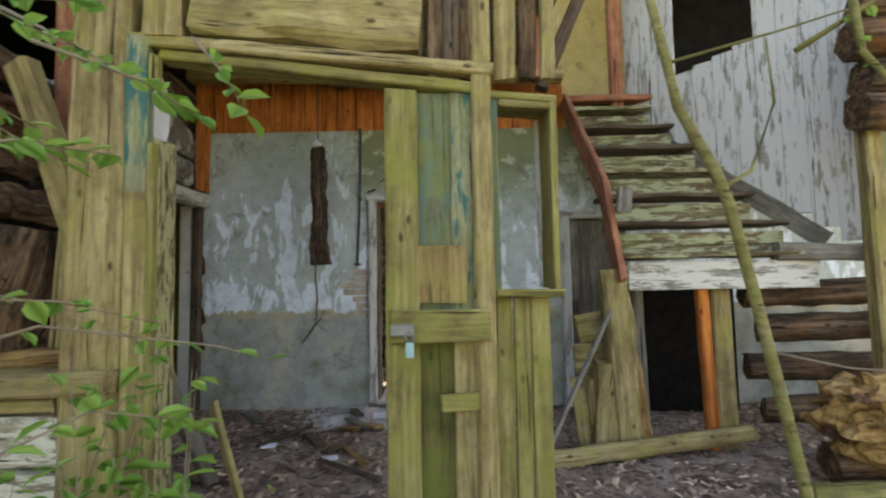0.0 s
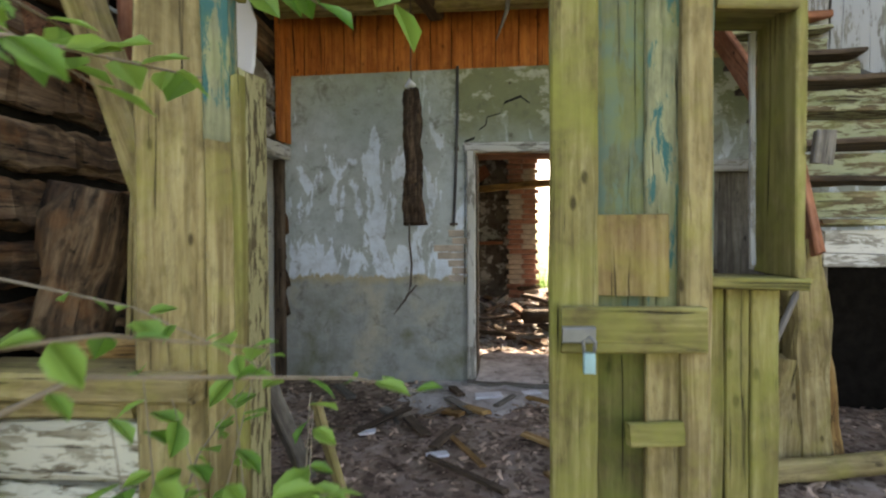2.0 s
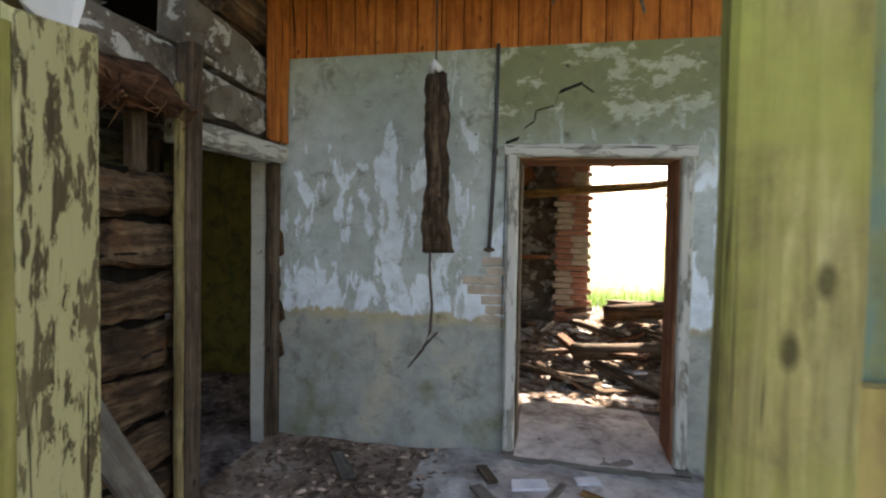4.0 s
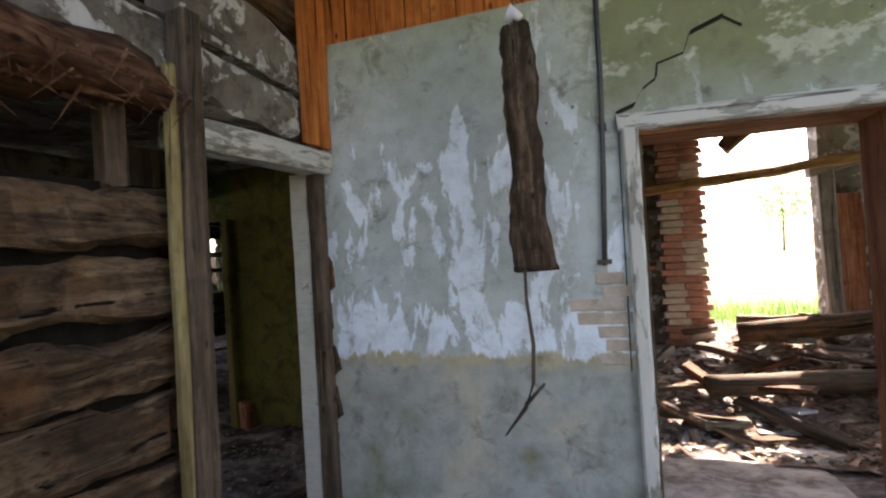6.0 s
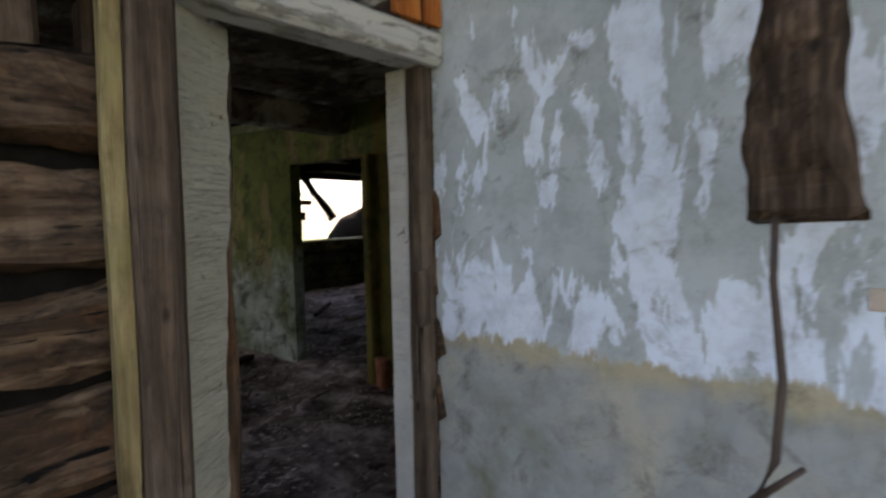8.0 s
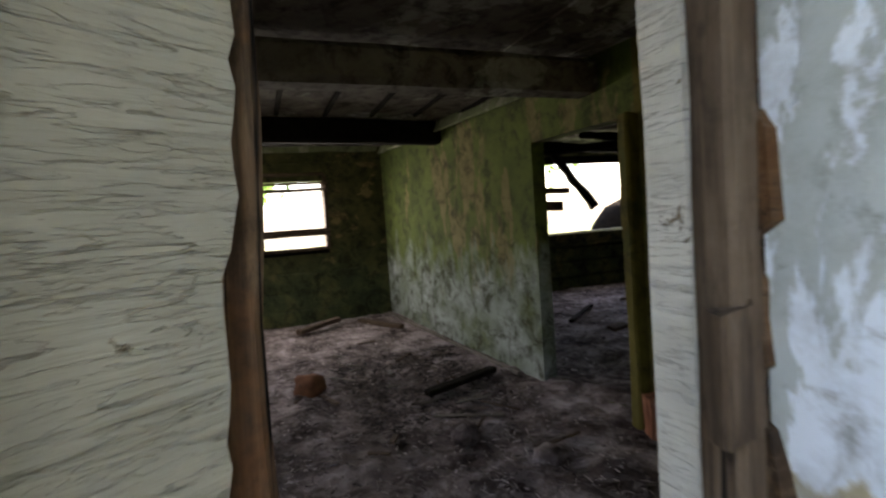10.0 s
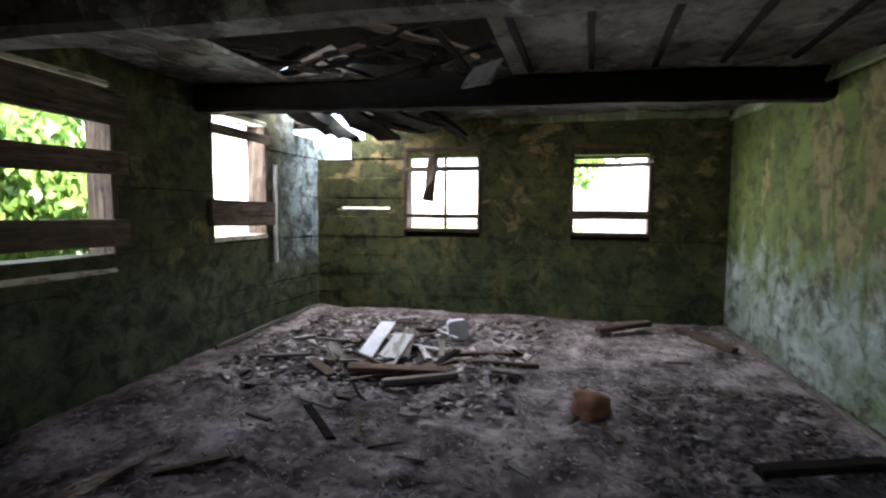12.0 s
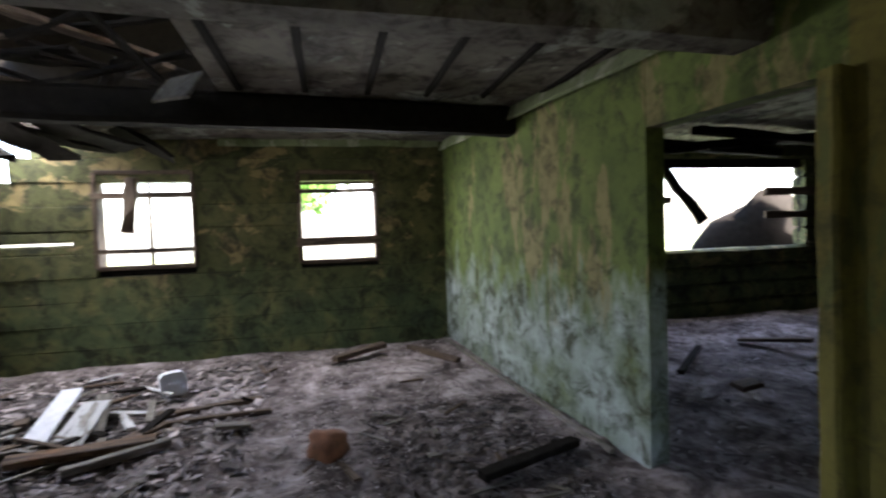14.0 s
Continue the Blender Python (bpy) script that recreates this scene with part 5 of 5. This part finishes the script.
tagged(log("mossy_log", (1.95, 2.9, 0.10), (3.4, 2.7, 0.18), 0.11, MOSSY, lump=0.2), "mossy log lying on the ground", "log")
lump = bmesh.new()
bmesh.ops.create_icosphere(lump, subdivisions=4, radius=1)
for v in lump.verts:
    n = v.co.normalized()
    v.co = Vector((n.x * 0.34, n.y * 0.26, n.z * 0.24)) * (1 + 0.35 * noise.noise(n * 2.2) + 0.25 * noise.noise(Vector((n.x * 3, n.y * 3, n.z * 14))))
rotl = tagged(part("dry_rot_lump", lump, DRYROT, None, "", pose(2.45, 3.0, 0.52, 0, 10, 15)), "crumbling golden-brown lump of rotten wood", "rotten wood")
for i in range(14):
    a = RND.uniform(0, 6.28)
    c = Vector((0.27 * math.cos(a), 0.20 * math.sin(a), RND.uniform(-0.14, 0.16)))
    part("chunk", board_bm(RND.uniform(0.12, 0.3), 0.07, 0.035, 0.02, 300 + i, 0.05, 6), RND.choice([DRYROT, DRYROT, REDROT]), rotl, "", Matrix.Translation(c) @ pose(0, 0, 0, RND.uniform(-25, 25), RND.uniform(-15, 15), RND.uniform(-40, 40)))
tagged(log("support_log", (2.2, 3.1, 0.25), (3.2, 3.0, 0.28), 0.12, ROTTEN, lump=0.2), "rotten log under the crumbling lump", "log")

# ---- young trees and leaves ----
def leaf_mesh(name, material, L=0.07, W=0.036):
    bm = bmesh.new()
    mid = [bm.verts.new((L * t, 0, -0.12 * L * t * t)) for t in (0, 0.3, 0.62, 1)]
    lft = [bm.verts.new((L * t, W * s / 2, 0.10 * W)) for t, s in ((0.28, 0.85), (0.6, 0.9))]
    rgt = [bm.verts.new((L * t, -W * s / 2, 0.10 * W)) for t, s in ((0.28, 0.85), (0.6, 0.9))]
    for s in (lft, rgt):
        for f in ((mid[0], mid[1], s[0]), (mid[1], mid[2], s[1], s[0]), (mid[2], mid[3], s[1])):
            bm.faces.new(f).smooth = True
    me = bpy.data.meshes.new(name)
    bm.to_mesh(me)
    bm.free()
    me.materials.append(material)
    return me


LEAFM = leaf_mesh("leaf", LEAF, 0.068, 0.044)


def branch(parent, pts, r, n, size=1.0, spread=0.5, material=TWIG):
    """A twig through pts with n leaves along its outer part."""
    P = [Vector(p) for p in pts]
    br = part("twig", round_bm(P, [r * (1 - 0.75 * i / (len(P) - 1)) for i in range(len(P))], 6, 0.15), material, parent, "", inv(parent))
    for k in range(n):
        t = (0.25 + 0.75 * (k + RND.random()) / n) * (len(P) - 1)
        i = min(int(t), len(P) - 2)
        p = P[i].lerp(P[i + 1], t - i)
        ob = new("leaf", LEAFM)
        ob.parent = parent
        d = (P[i + 1] - P[i])
        yaw = math.degrees(math.atan2(d.y, d.x)) + (70 if k % 2 else -70) * RND.uniform(0.5, 1.3)
        s = size * RND.uniform(0.65, 1.35)
        ob.matrix_basis = inv(parent) @ pose(*p, RND.uniform(-40, 40), RND.uniform(-25, 45), yaw) @ Matrix.Scale(s, 4)
    return br


tr = holder("young_tree", "slender young tree with smooth olive bark", "tree", (-1.08, 0.94, -0.15))
part("trunk", round_bm([(-1.10, 0.93, -0.3), (-1.09, 0.94, 0.5), (-1.07, 0.95, 1.2), (-1.05, 0.94, 1.9), (-1.05, 0.92, 2.6), (-1.0, 0.9, 4.0)], [0.05, 0.046, 0.043, 0.041, 0.04, 0.03], 14, 0.08), BARK, tr, "", inv(tr))
branch(tr, [(-1.06, 0.95, 1.85), (-0.95, 1.1, 1.95), (-0.82, 1.25, 2.02)], 0.008, 12, 1.0)
branch(tr, [(-1.06, 0.95, 1.75), (-1.15, 1.15, 1.80), (-1.1, 1.4, 1.75)], 0.008, 12, 1.0)
branch(tr, [(-1.05, 0.93, 1.95), (-1.2, 1.2, 2.05), (-1.05, 1.45, 2.0)], 0.008, 14, 1.1)
branch(tr, [(-1.06, 0.95, 1.6), (-1.2, 1.1, 1.62), (-1.35, 1.3, 1.55)], 0.006, 8, 1.0)

branch(tr, [(-1.06, 0.95, 1.55), (-1.0, 1.2, 1.66), (-0.9, 1.45, 1.68)], 0.006, 14, 1.25)
branch(tr, [(-1.07, 0.95, 1.5), (-1.2, 1.05, 1.66), (-1.32, 1.15, 1.78)], 0.006, 14, 1.25)
branch(tr, [(-1.06, 0.95, 1.15), (-1.0, 1.3, 1.22), (-0.72, 1.7, 1.12), (-0.6, 1.85, 1.05)], 0.006, 9, 1.1)
br = holder("leafy_branch", "low leafy branch with fresh green leaves", "branch", (-0.7, 1.6, 1.9))
branch(br, [(-1.05, 1.30, 1.95), (-0.85, 1.45, 1.90), (-0.70, 1.5, 1.80)], 0.006, 12, 1.3)
branch(br, [(-0.78, 1.6, 2.10), (-0.68, 1.6, 1.98), (-0.60, 1.58, 1.84)], 0.005, 8, 1.3)
branch(br, [(-1.3, 1.5, 2.15), (-1.1, 1.55, 2.05), (-0.9, 1.6, 1.92)], 0.006, 12, 1.3)
branch(br, [(-1.4, 1.3, 1.80), (-1.2, 1.35, 1.76), (-1.05, 1.4, 1.66)], 0.005, 10, 1.2)

branch(tr, [(-1.07, 0.95, 1.62), (-1.25, 1.0, 1.72), (-1.5, 1.1, 1.80)], 0.006, 18, 1.2)
branch(tr, [(-1.07, 0.95, 1.42), (-1.3, 0.98, 1.50), (-1.5, 1.02, 1.44)], 0.006, 16, 1.2)
branch(tr, [(-1.06, 0.95, 1.78), (-1.22, 1.0, 1.92), (-1.42, 1.1, 2.02)], 0.006, 16, 1.2)
branch(tr, [(-1.05, 0.95, 1.30), (-0.96, 1.3, 1.28), (-0.85, 1.6, 1.20)], 0.005, 10, 1.0)
branch(tr, [(-1.05, 0.95, 0.9), (-0.9, 1.35, 1.0), (-0.72, 1.7, 0.88)], 0.005, 14, 1.1)

bush = holder("bush", "low leafy bush in front of the porch parapet", "bush", (-1.3, 1.9, 0.0))
for i in range(24):
    x0, y0 = RND.uniform(-1.75, -0.95), RND.uniform(1.55, 2.1)
    top = Vector((x0 + RND.uniform(-0.25, 0.25), y0 + RND.uniform(-0.25, 0.15), RND.uniform(0.4, 1.12)))
    base = Vector((x0, y0, hall_h(x0, y0) - 0.03))
    branch(bush, [base, base.lerp(top, 0.5) + Vector((RND.uniform(-0.06, 0.06), 0, 0.04)), top], 0.005, 10, 1.35)
branch(bush, [(-1.75, 1.75, 1.35), (-1.3, 1.8, 1.25), (-1.0, 1.85, 1.1)], 0.005, 8, 1.0)
branch(bush, [(-1.35, 1.9, 0.4), (-1.2, 1.9, 0.85), (-1.02, 1.95, 1.12)], 0.005, 12, 1.1)

for cx, cy, hgt in ((-0.82, 2.05, 0.42), (-0.05, 2.05, 0.22), (-1.0, 2.2, 0.3), (-0.7, 2.2, 0.5)):
    sp = holder("seedling", "small green seedling by the porch threshold", "plant", (cx, cy, hall_h(cx, cy)), group="seedlings")
    branch(sp, [(cx, cy, hall_h(cx, cy) - 0.02), (cx + 0.02, cy, hgt * 0.6), (cx - 0.03, cy, hgt)], 0.004, 7, 1.2)

sl = holder("leaning_sapling", "bent leaning sapling with bare olive stem", "sapling", (1.5, 2.2, 0.0))
part("trunk", round_bm([(1.56, 2.2, -0.1), (1.46, 2.2, 0.45), (1.33, 2.2, 1.1), (1.22, 2.2, 1.62), (1.16, 2.2, 1.78), (1.02, 2.2, 2.05), (0.95, 2.2, 2.4), (0.86, 2.2, 2.8), (0.8, 2.2, 3.4)], [0.027, 0.025, 0.024, 0.024, 0.025, 0.022, 0.02, 0.018, 0.015], 12, 0.08), BARK, sl, "", inv(sl))
branch(sl, [(1.2, 2.2, 1.70), (1.35, 2.25, 1.78), (1.5, 2.3, 2.1), (1.48, 2.3, 2.4)], 0.012, 0, 1, material=BARK)
branch(sl, [(1.0, 2.2, 2.25), (1.4, 2.1, 2.33), (1.9, 2.0, 2.45)], 0.008, 0, 1, material=BARK)
branch(sl, [(1.4, 2.0, 2.2), (1.7, 1.9, 2.38), (2.1, 1.8, 2.5)], 0.012, 6, 1, material=BARK)
branch(sl, [(1.55, 1.9, 2.45), (1.58, 1.9, 2.15), (1.75, 1.9, 1.95), (1.9, 1.9, 1.85)], 0.018, 6, 1, material=BARK)
branch(sl, [(1.38, 2.2, 1.0), (1.6, 2.1, 0.95), (1.9, 2.0, 0.93)], 0.006, 0, 1)

# greenery beyond the openings
def far_tree(at, hgt, rad, n=900, leaf=1.0):
    t = holder("tree", "leafy green tree behind the ruin", "tree", at, group="trees behind")
    x, y, z = at
    part("trunk", round_bm([(x, y, z - 0.3), (x + 0.1, y, z + hgt * 0.4), (x, y + 0.1, z + hgt * 0.8)], [0.14, 0.11, 0.05], 8, 0.1), BARK, t, "", inv(t))
    bm = bmesh.new()
    for i in range(n):
        d = Vector((RND.gauss(0, 1), RND.gauss(0, 1), RND.gauss(0, 1))).normalized() * rad * RND.uniform(0.35, 1) ** 0.6
        d *= 0.75 + 0.5 * noise.noise(d.normalized() * 2 + Vector((x, y, 0)))
        c = Vector((x, y, z + hgt * 0.62)) + Vector((d.x, d.y, d.z * hgt / rad * 0.45))
        m = Matrix.Translation(c) @ Euler((RND.uniform(0, 6), RND.uniform(0, 6), RND.uniform(0, 6))).to_matrix().to_4x4()
        s = RND.uniform(0.12, 0.26) * leaf
        bm.faces.new([bm.verts.new(m @ Vector(p) * 1.0) for p in ((-s, 0, 0), (0, -s * 0.5, 0), (s, 0, 0), (0, s * 0.5, 0))])
    part("crown", bm, FARLEAF, t, "", inv(t))
    return t


for at, h, r in (((-14.0, 50, 0.0), 8, 4), ((14, 62, 0), 8, 4), ((-18, 4, 0), 6, 2.6), ((-17, 8.5, 0), 5, 2.4), ((-19, 14, 0), 7, 3), ((-5.3, -1.3, -0.2), 3.4, 1.5), ((-7.6, -1.5, -0.2), 3.2, 1.4)):
    near = at[1] < 0
    far_tree(at, h, r, 5000 if near else 1600, 0.5 if near else 0.8)
gb = bmesh.new()
for i in range(5000):
    x, y = RND.uniform(-2.5, 5), RND.uniform(9.5, 17)
    z = ground_h(x, y) if y > 10.8 else 0.45
    a, s, hh = RND.uniform(0, 6.28), RND.uniform(0.006, 0.015), RND.uniform(0.15, 0.5)
    dx, dy = math.cos(a) * s, math.sin(a) * s
    gb.faces.new([gb.verts.new(p) for p in ((x - dx, y - dy, z), (x + dx, y + dy, z), (x + RND.uniform(-0.1, 0.1), y + RND.uniform(-0.1, 0.1), z + hh))])
tagged(part("tall_grass", gb, FARLEAF), "tall sunlit grass behind the ruin", "grass", kind="stuff")

# ---- debris ----
def scatter(name, n, x0, x1, y0, y1, height, material, label, smin, smax, seed):
    """Chips of bark, leaf and plaster lying on a floor, as one heap."""
    r = random.Random(seed)
    vs, fs = [], []
    for i in range(n):
        x, y = r.uniform(x0, x1), r.uniform(y0, y1)
        s, q = r.uniform(smin, smax), r.uniform(0.25, 0.7)
        m = pose(x, y, height(x, y) + 0.008, r.uniform(-25, 25), r.uniform(-25, 25), r.uniform(0, 360))
        k = len(vs)
        t = s * 0.12
        vs += [m @ Vector(p) for p in ((-s, -s * q, 0), (s, -s * q * 0.6, t), (s * 0.8, s * q, 0), (-s * 0.7, s * q * 0.8, t), (0, 0, s * 0.35))]
        fs += [(k, k + 1, k + 4), (k + 1, k + 2, k + 4), (k + 2, k + 3, k + 4), (k + 3, k, k + 4)]
    me = bpy.data.meshes.new(name)
    me.from_pydata([tuple(v) for v in vs], [], fs)
    me.materials.append(material)
    return tagged(new(name, me), label, "debris", kind="stuff")


def chips(name, a, c):
    m, ns, ls, b = nodes_of(name)
    isl = ns.new("ShaderNodeNewGeometry").outputs["Random Per Island"]
    ls.new(ramp(ns, ls, isl, [(0.0, a), (0.75, c), (1.0, [min(1, x * 1.8) for x in c])]), b.inputs["Base Color"])
    b.inputs["Roughness"].default_value = 0.9
    return m


CHIP = chips("brown_chips", (0.07, 0.042, 0.028), (0.40, 0.285, 0.21))
CHIPG = chips("grey_chips", (0.03, 0.023, 0.02), (0.32, 0.275, 0.265))
scatter("leaf_litter", 5200, -2.3, 3.0, 2.0, 5.2, hall_h, CHIP, "brown leaves and chips on the hall floor", 0.010, 0.036, 3)
scatter("leaf_litter", 900, -2.2, 2.5, 0.6, 2.2, hall_h, CHIP, "brown leaves on the ground before the porch", 0.012, 0.05, 4)
scatter("rubble_crumbs", 3200, -1.8, 2.8, 6.45, 8.9, heap_h, CHIP, "brown splinters and crumbs on the rubble heap", 0.015, 0.07, 31)
scatter("plaster_crumbs", 900, -0.9, 0.5, 6.5, 8.8, heap_h, PALEDUST, "pale plaster crumbs on the rubble heap", 0.015, 0.08, 32)
scatter("plaster_crumbs", 9000, -9.1, -3.2, 1.5, 6.7, room_h, CHIPG, "crumbs and splinters on the room floor", 0.005, 0.022, 5)
scatter("plaster_crumbs", 1500, -8.8, -6.2, 1.9, 4.4, room_h, CHIPG, "larger crumbs under the broken ceiling", 0.02, 0.07, 6)
CHIPD = chips("dark_chips", (0.012, 0.009, 0.008), (0.10, 0.078, 0.07))
scatter("dark_rot", 2600, -8.7, -6.6, 1.8, 3.6, room_h, CHIPD, "dark rotten crumbs fallen from the ceiling", 0.015, 0.06, 12)
scatter("dark_rot", 900, -7.2, -5.4, 5.2, 6.5, room_h, CHIPD, "dark crumbs along the partition", 0.012, 0.045, 13)


def straw(name, n, x0, x1, y0, y1, height, material, label, seed):
    """Dry stalks and fibres lying loosely on a floor, as one layer."""
    r = random.Random(seed)
    vs, fs = [], []
    for i in range(n):
        x, y = r.uniform(x0, x1), r.uniform(y0, y1)
        if noise.noise(Vector((x * 1.7, y * 1.7, 9))) < -0.05:
            continue
        m = pose(x, y, height(x, y) + r.uniform(0.004, 0.025), r.uniform(-20, 20), r.uniform(-12, 12), r.uniform(0, 360))
        h, w = r.uniform(0.012, 0.05), r.uniform(0.001, 0.0025)
        k = len(vs)
        vs += [m @ Vector(p) for p in ((-h, -w, 0), (h, -w, 0), (h, w, 0), (-h, w, 0), (0, 0, w * 2 + h * 0.1))]
        fs += [(k, k + 1, k + 4), (k + 1, k + 2, k + 4), (k + 2, k + 3, k + 4), (k + 3, k, k + 4)]
    me = bpy.data.meshes.new(name)
    me.from_pydata([tuple(v) for v in vs], [], fs)
    me.materials.append(material)
    return tagged(new(name, me), label, "straw", kind="stuff")


straw("straw", 4200, -7.2, -3.6, 2.4, 6.4, room_h, CHIPG, "dry grey stalks and fibres on the earth floor", 21)
scatter("plaster_crumbs", 1200, -9.0, -3.0, 7.2, 12, room_h, CHIPG, "crumbs on the second room floor", 0.01, 0.05, 8)
for i in range(26):
    x, y = RND.uniform(-1.9, 1.0), RND.uniform(2.9, 5.0)
    d = Vector((RND.uniform(-1, 1), RND.uniform(-1, 1), 0)).normalized() * RND.uniform(0.08, 0.28)
    c = Vector((x, y, hall_h(x, y) + 0.03))
    tagged(board("broken_lath", c - d, c + d + Vector((0, 0, 0.02)), RND.uniform(0.02, 0.09), RND.uniform(0.012, 0.03), RND.choice([BROWN, GREYWOOD, DRYROT]), wear=0.006), "broken lath lying in the leaf litter", "lath", group="broken laths in the hall")
for x, y, s in ((-0.55, 4.75, 0.10), (-0.2, 4.9, 0.07), (-1.3, 3.9, 0.05), (-0.8, 3.6, 0.06), (0.1, 4.6, 0.08)):
    tagged(board("plaster_flake", (x - s, y, hall_h(x, y) + 0.03), (x + s, y + 0.03, hall_h(x, y) + 0.04), s * 1.2, 0.015, SCRAPW, wear=0.012), "white plaster flake on the hall floor", "plaster", group="plaster flakes")


def on_floor(x, y, dz=0.0):
    return Vector((x, y, room_h(x, y) + dz))


def lay(name, xa, ya, xb, yb, W, T, mat_, label, category, lift=(0.0, 0.0)):
    return tagged(board(name, on_floor(xa, ya, T / 2 + lift[0]), on_floor(xb, yb, T / 2 + lift[1]), W, T, mat_, wear=0.008), label, category)


lay("white_board", -7.1, 2.95, -7.75, 2.95, 0.16, 0.02, SCRAPW, "broken white board propped on the heap", "board", (0.04, 0.20))
lay("white_board", -7.05, 3.15, -7.6, 3.18, 0.20, 0.02, WHITEP, "peeling white board on the heap", "board", (0.02, 0.14))
lay("grey_board", -7.2, 3.28, -7.7, 3.2, 0.12, 0.02, GREYWOOD, "grey board on the heap", "board", (0.03, 0.16))
tagged(part("white_box", board_bm(0.20, 0.2, 0.20, 0.012, 77, 0.0, 4), SCRAPW, None, "", Matrix.Translation(on_floor(-8.1, 3.60, 0.10)) @ pose(0, 0, 0, 4, -5, 20)), "small white box on the floor", "box")
lay("brown_plank", -6.75, 2.95, -7.0, 3.75, 0.16, 0.05, ROTTEN, "reddish-brown plank lying on the heap", "plank", (0.05, 0.03))
lay("brown_plank", -6.65, 3.3, -6.95, 3.85, 0.08, 0.05, GREYWOOD, "grey plank on the floor", "plank", (0.02, 0.02))
lay("dark_plank", -7.5, 3.6, -7.7, 4.4, 0.08, 0.04, BROWN, "dark narrow plank on the floor", "plank")
lay("dark_plank", -7.3, 3.75, -7.35, 4.5, 0.05, 0.04, BROWN, "dark narrow plank on the floor", "plank")
lay("dark_plank", -8.5, 5.05, -8.8, 5.6, 0.10, 0.06, BROWN, "dark plank by the far wall", "plank", (0.02, 0.06))
lay("dark_plank", -8.85, 5.9, -8.2, 6.3, 0.09, 0.05, BROWN, "dark plank in the corner", "plank")
lay("dark_slab", -5.9, 5.8, -6.15, 6.55, 0.10, 0.05, DARKV, "black slab lying by the partition", "slab", (0.02, 0.02))
lay("skirting", -6.0, 6.74, -9.1, 6.38, 0.04, 0.035, GREYWOOD, "dark skirting strip along the partition", "skirting")
lay("skirting", -7.0, 1.47, -9.0, 1.47, 0.03, 0.04, GREYWOOD, "grey skirting strip along the wall", "skirting")
tagged(board("light_strip", (-8.1, 1.46, 0.9), (-8.1, 1.46, 2.0), 0.05, 0.03, WHITEP), "narrow pale upright strip by the window", "trim", kind="structure")
for i in range(60):
    x, y = RND.gauss(-7.3, 0.55), RND.gauss(3.1, 0.55)
    d = Vector((RND.uniform(-1, 1), RND.uniform(-1, 1), RND.uniform(-0.15, 0.2))) * RND.uniform(0.06, 0.3)
    if y > 1.7 and x > -9:
        c = on_floor(x, y, 0.05)
        tagged(board("splintered_lath", c - d, c + d, RND.uniform(0.02, 0.10), RND.uniform(0.01, 0.03), RND.choice([BROWN, GREYWOOD, GREYWOOD, DARKV, WHITEP]), wear=0.006), "splintered lath in the heap under the hole", "lath", group="splintered laths")
for i in range(60):
    x, y = RND.uniform(-8.8, -4.3), RND.uniform(2.0, 6.3)
    d = Vector((RND.uniform(-1, 1), RND.uniform(-1, 1), 0)) * RND.uniform(0.05, 0.25)
    c = on_floor(x, y, 0.02)
    tagged(board("floor_lath", c - d, c + d, RND.uniform(0.015, 0.05), 0.015, RND.choice([BROWN, GREYWOOD]), wear=0.004), "small lath lying on the floor", "lath", group="floor laths")


def rock(name, at, r, material, label, category, seed):
    bm = bmesh.new()
    bmesh.ops.create_icosphere(bm, subdivisions=3, radius=1)
    for v in bm.verts:
        n = v.co.normalized()
        v.co = Vector((n.x * r[0], n.y * r[1], n.z * r[2])) * (1 + 0.3 * noise.noise(n * 1.7 + Vector((seed, 0, 0))) + 0.12 * noise.noise(n * 6))
    for f in bm.faces:
        f.smooth = True
    return tagged(part(name, bm, material, None, "", Matrix.Translation(at)), label, category)


# The heap's shaded side is put into its near-black colour.
rock("roof_wreck", Vector((-10.3, 12.5, 0.2)), (0.5, 1.7, 1.75), DARKV, "near-black heap of fallen roof behind the gap, shade in its colour", "debris", 11)
rock("rusty_can", on_floor(-6.55, 4.93, 0.05), (0.17, 0.14, 0.11), RUSTBROWN, "crushed rust-brown pot lying on the floor", "pot", 3)
rock("clod", on_floor(-5.0, 5.75, 0.03), (0.12, 0.10, 0.07), DUSTFLOOR, "clod of earth on the floor", "clod", 5)
rock("clod", on_floor(-4.5, 6.1, 0.03), (0.10, 0.12, 0.06), DUSTFLOOR, "clod of earth on the floor", "clod", 8)
for i in range(14):
    x, y = RND.uniform(-8, -4.5), RND.uniform(7.6, 10.5)
    d = Vector((RND.uniform(-1, 1), RND.uniform(-1, 1), RND.uniform(-0.05, 0.15))) * RND.uniform(0.2, 0.6)
    c = on_floor(x, y, 0.1)
    tagged(board("fallen_board", c - d, c + d, RND.uniform(0.06, 0.2), 0.04, RND.choice([GREYWOOD, BROWN, DARKV]), wear=0.01), "fallen board on the second room floor", "board", group="fallen boards")
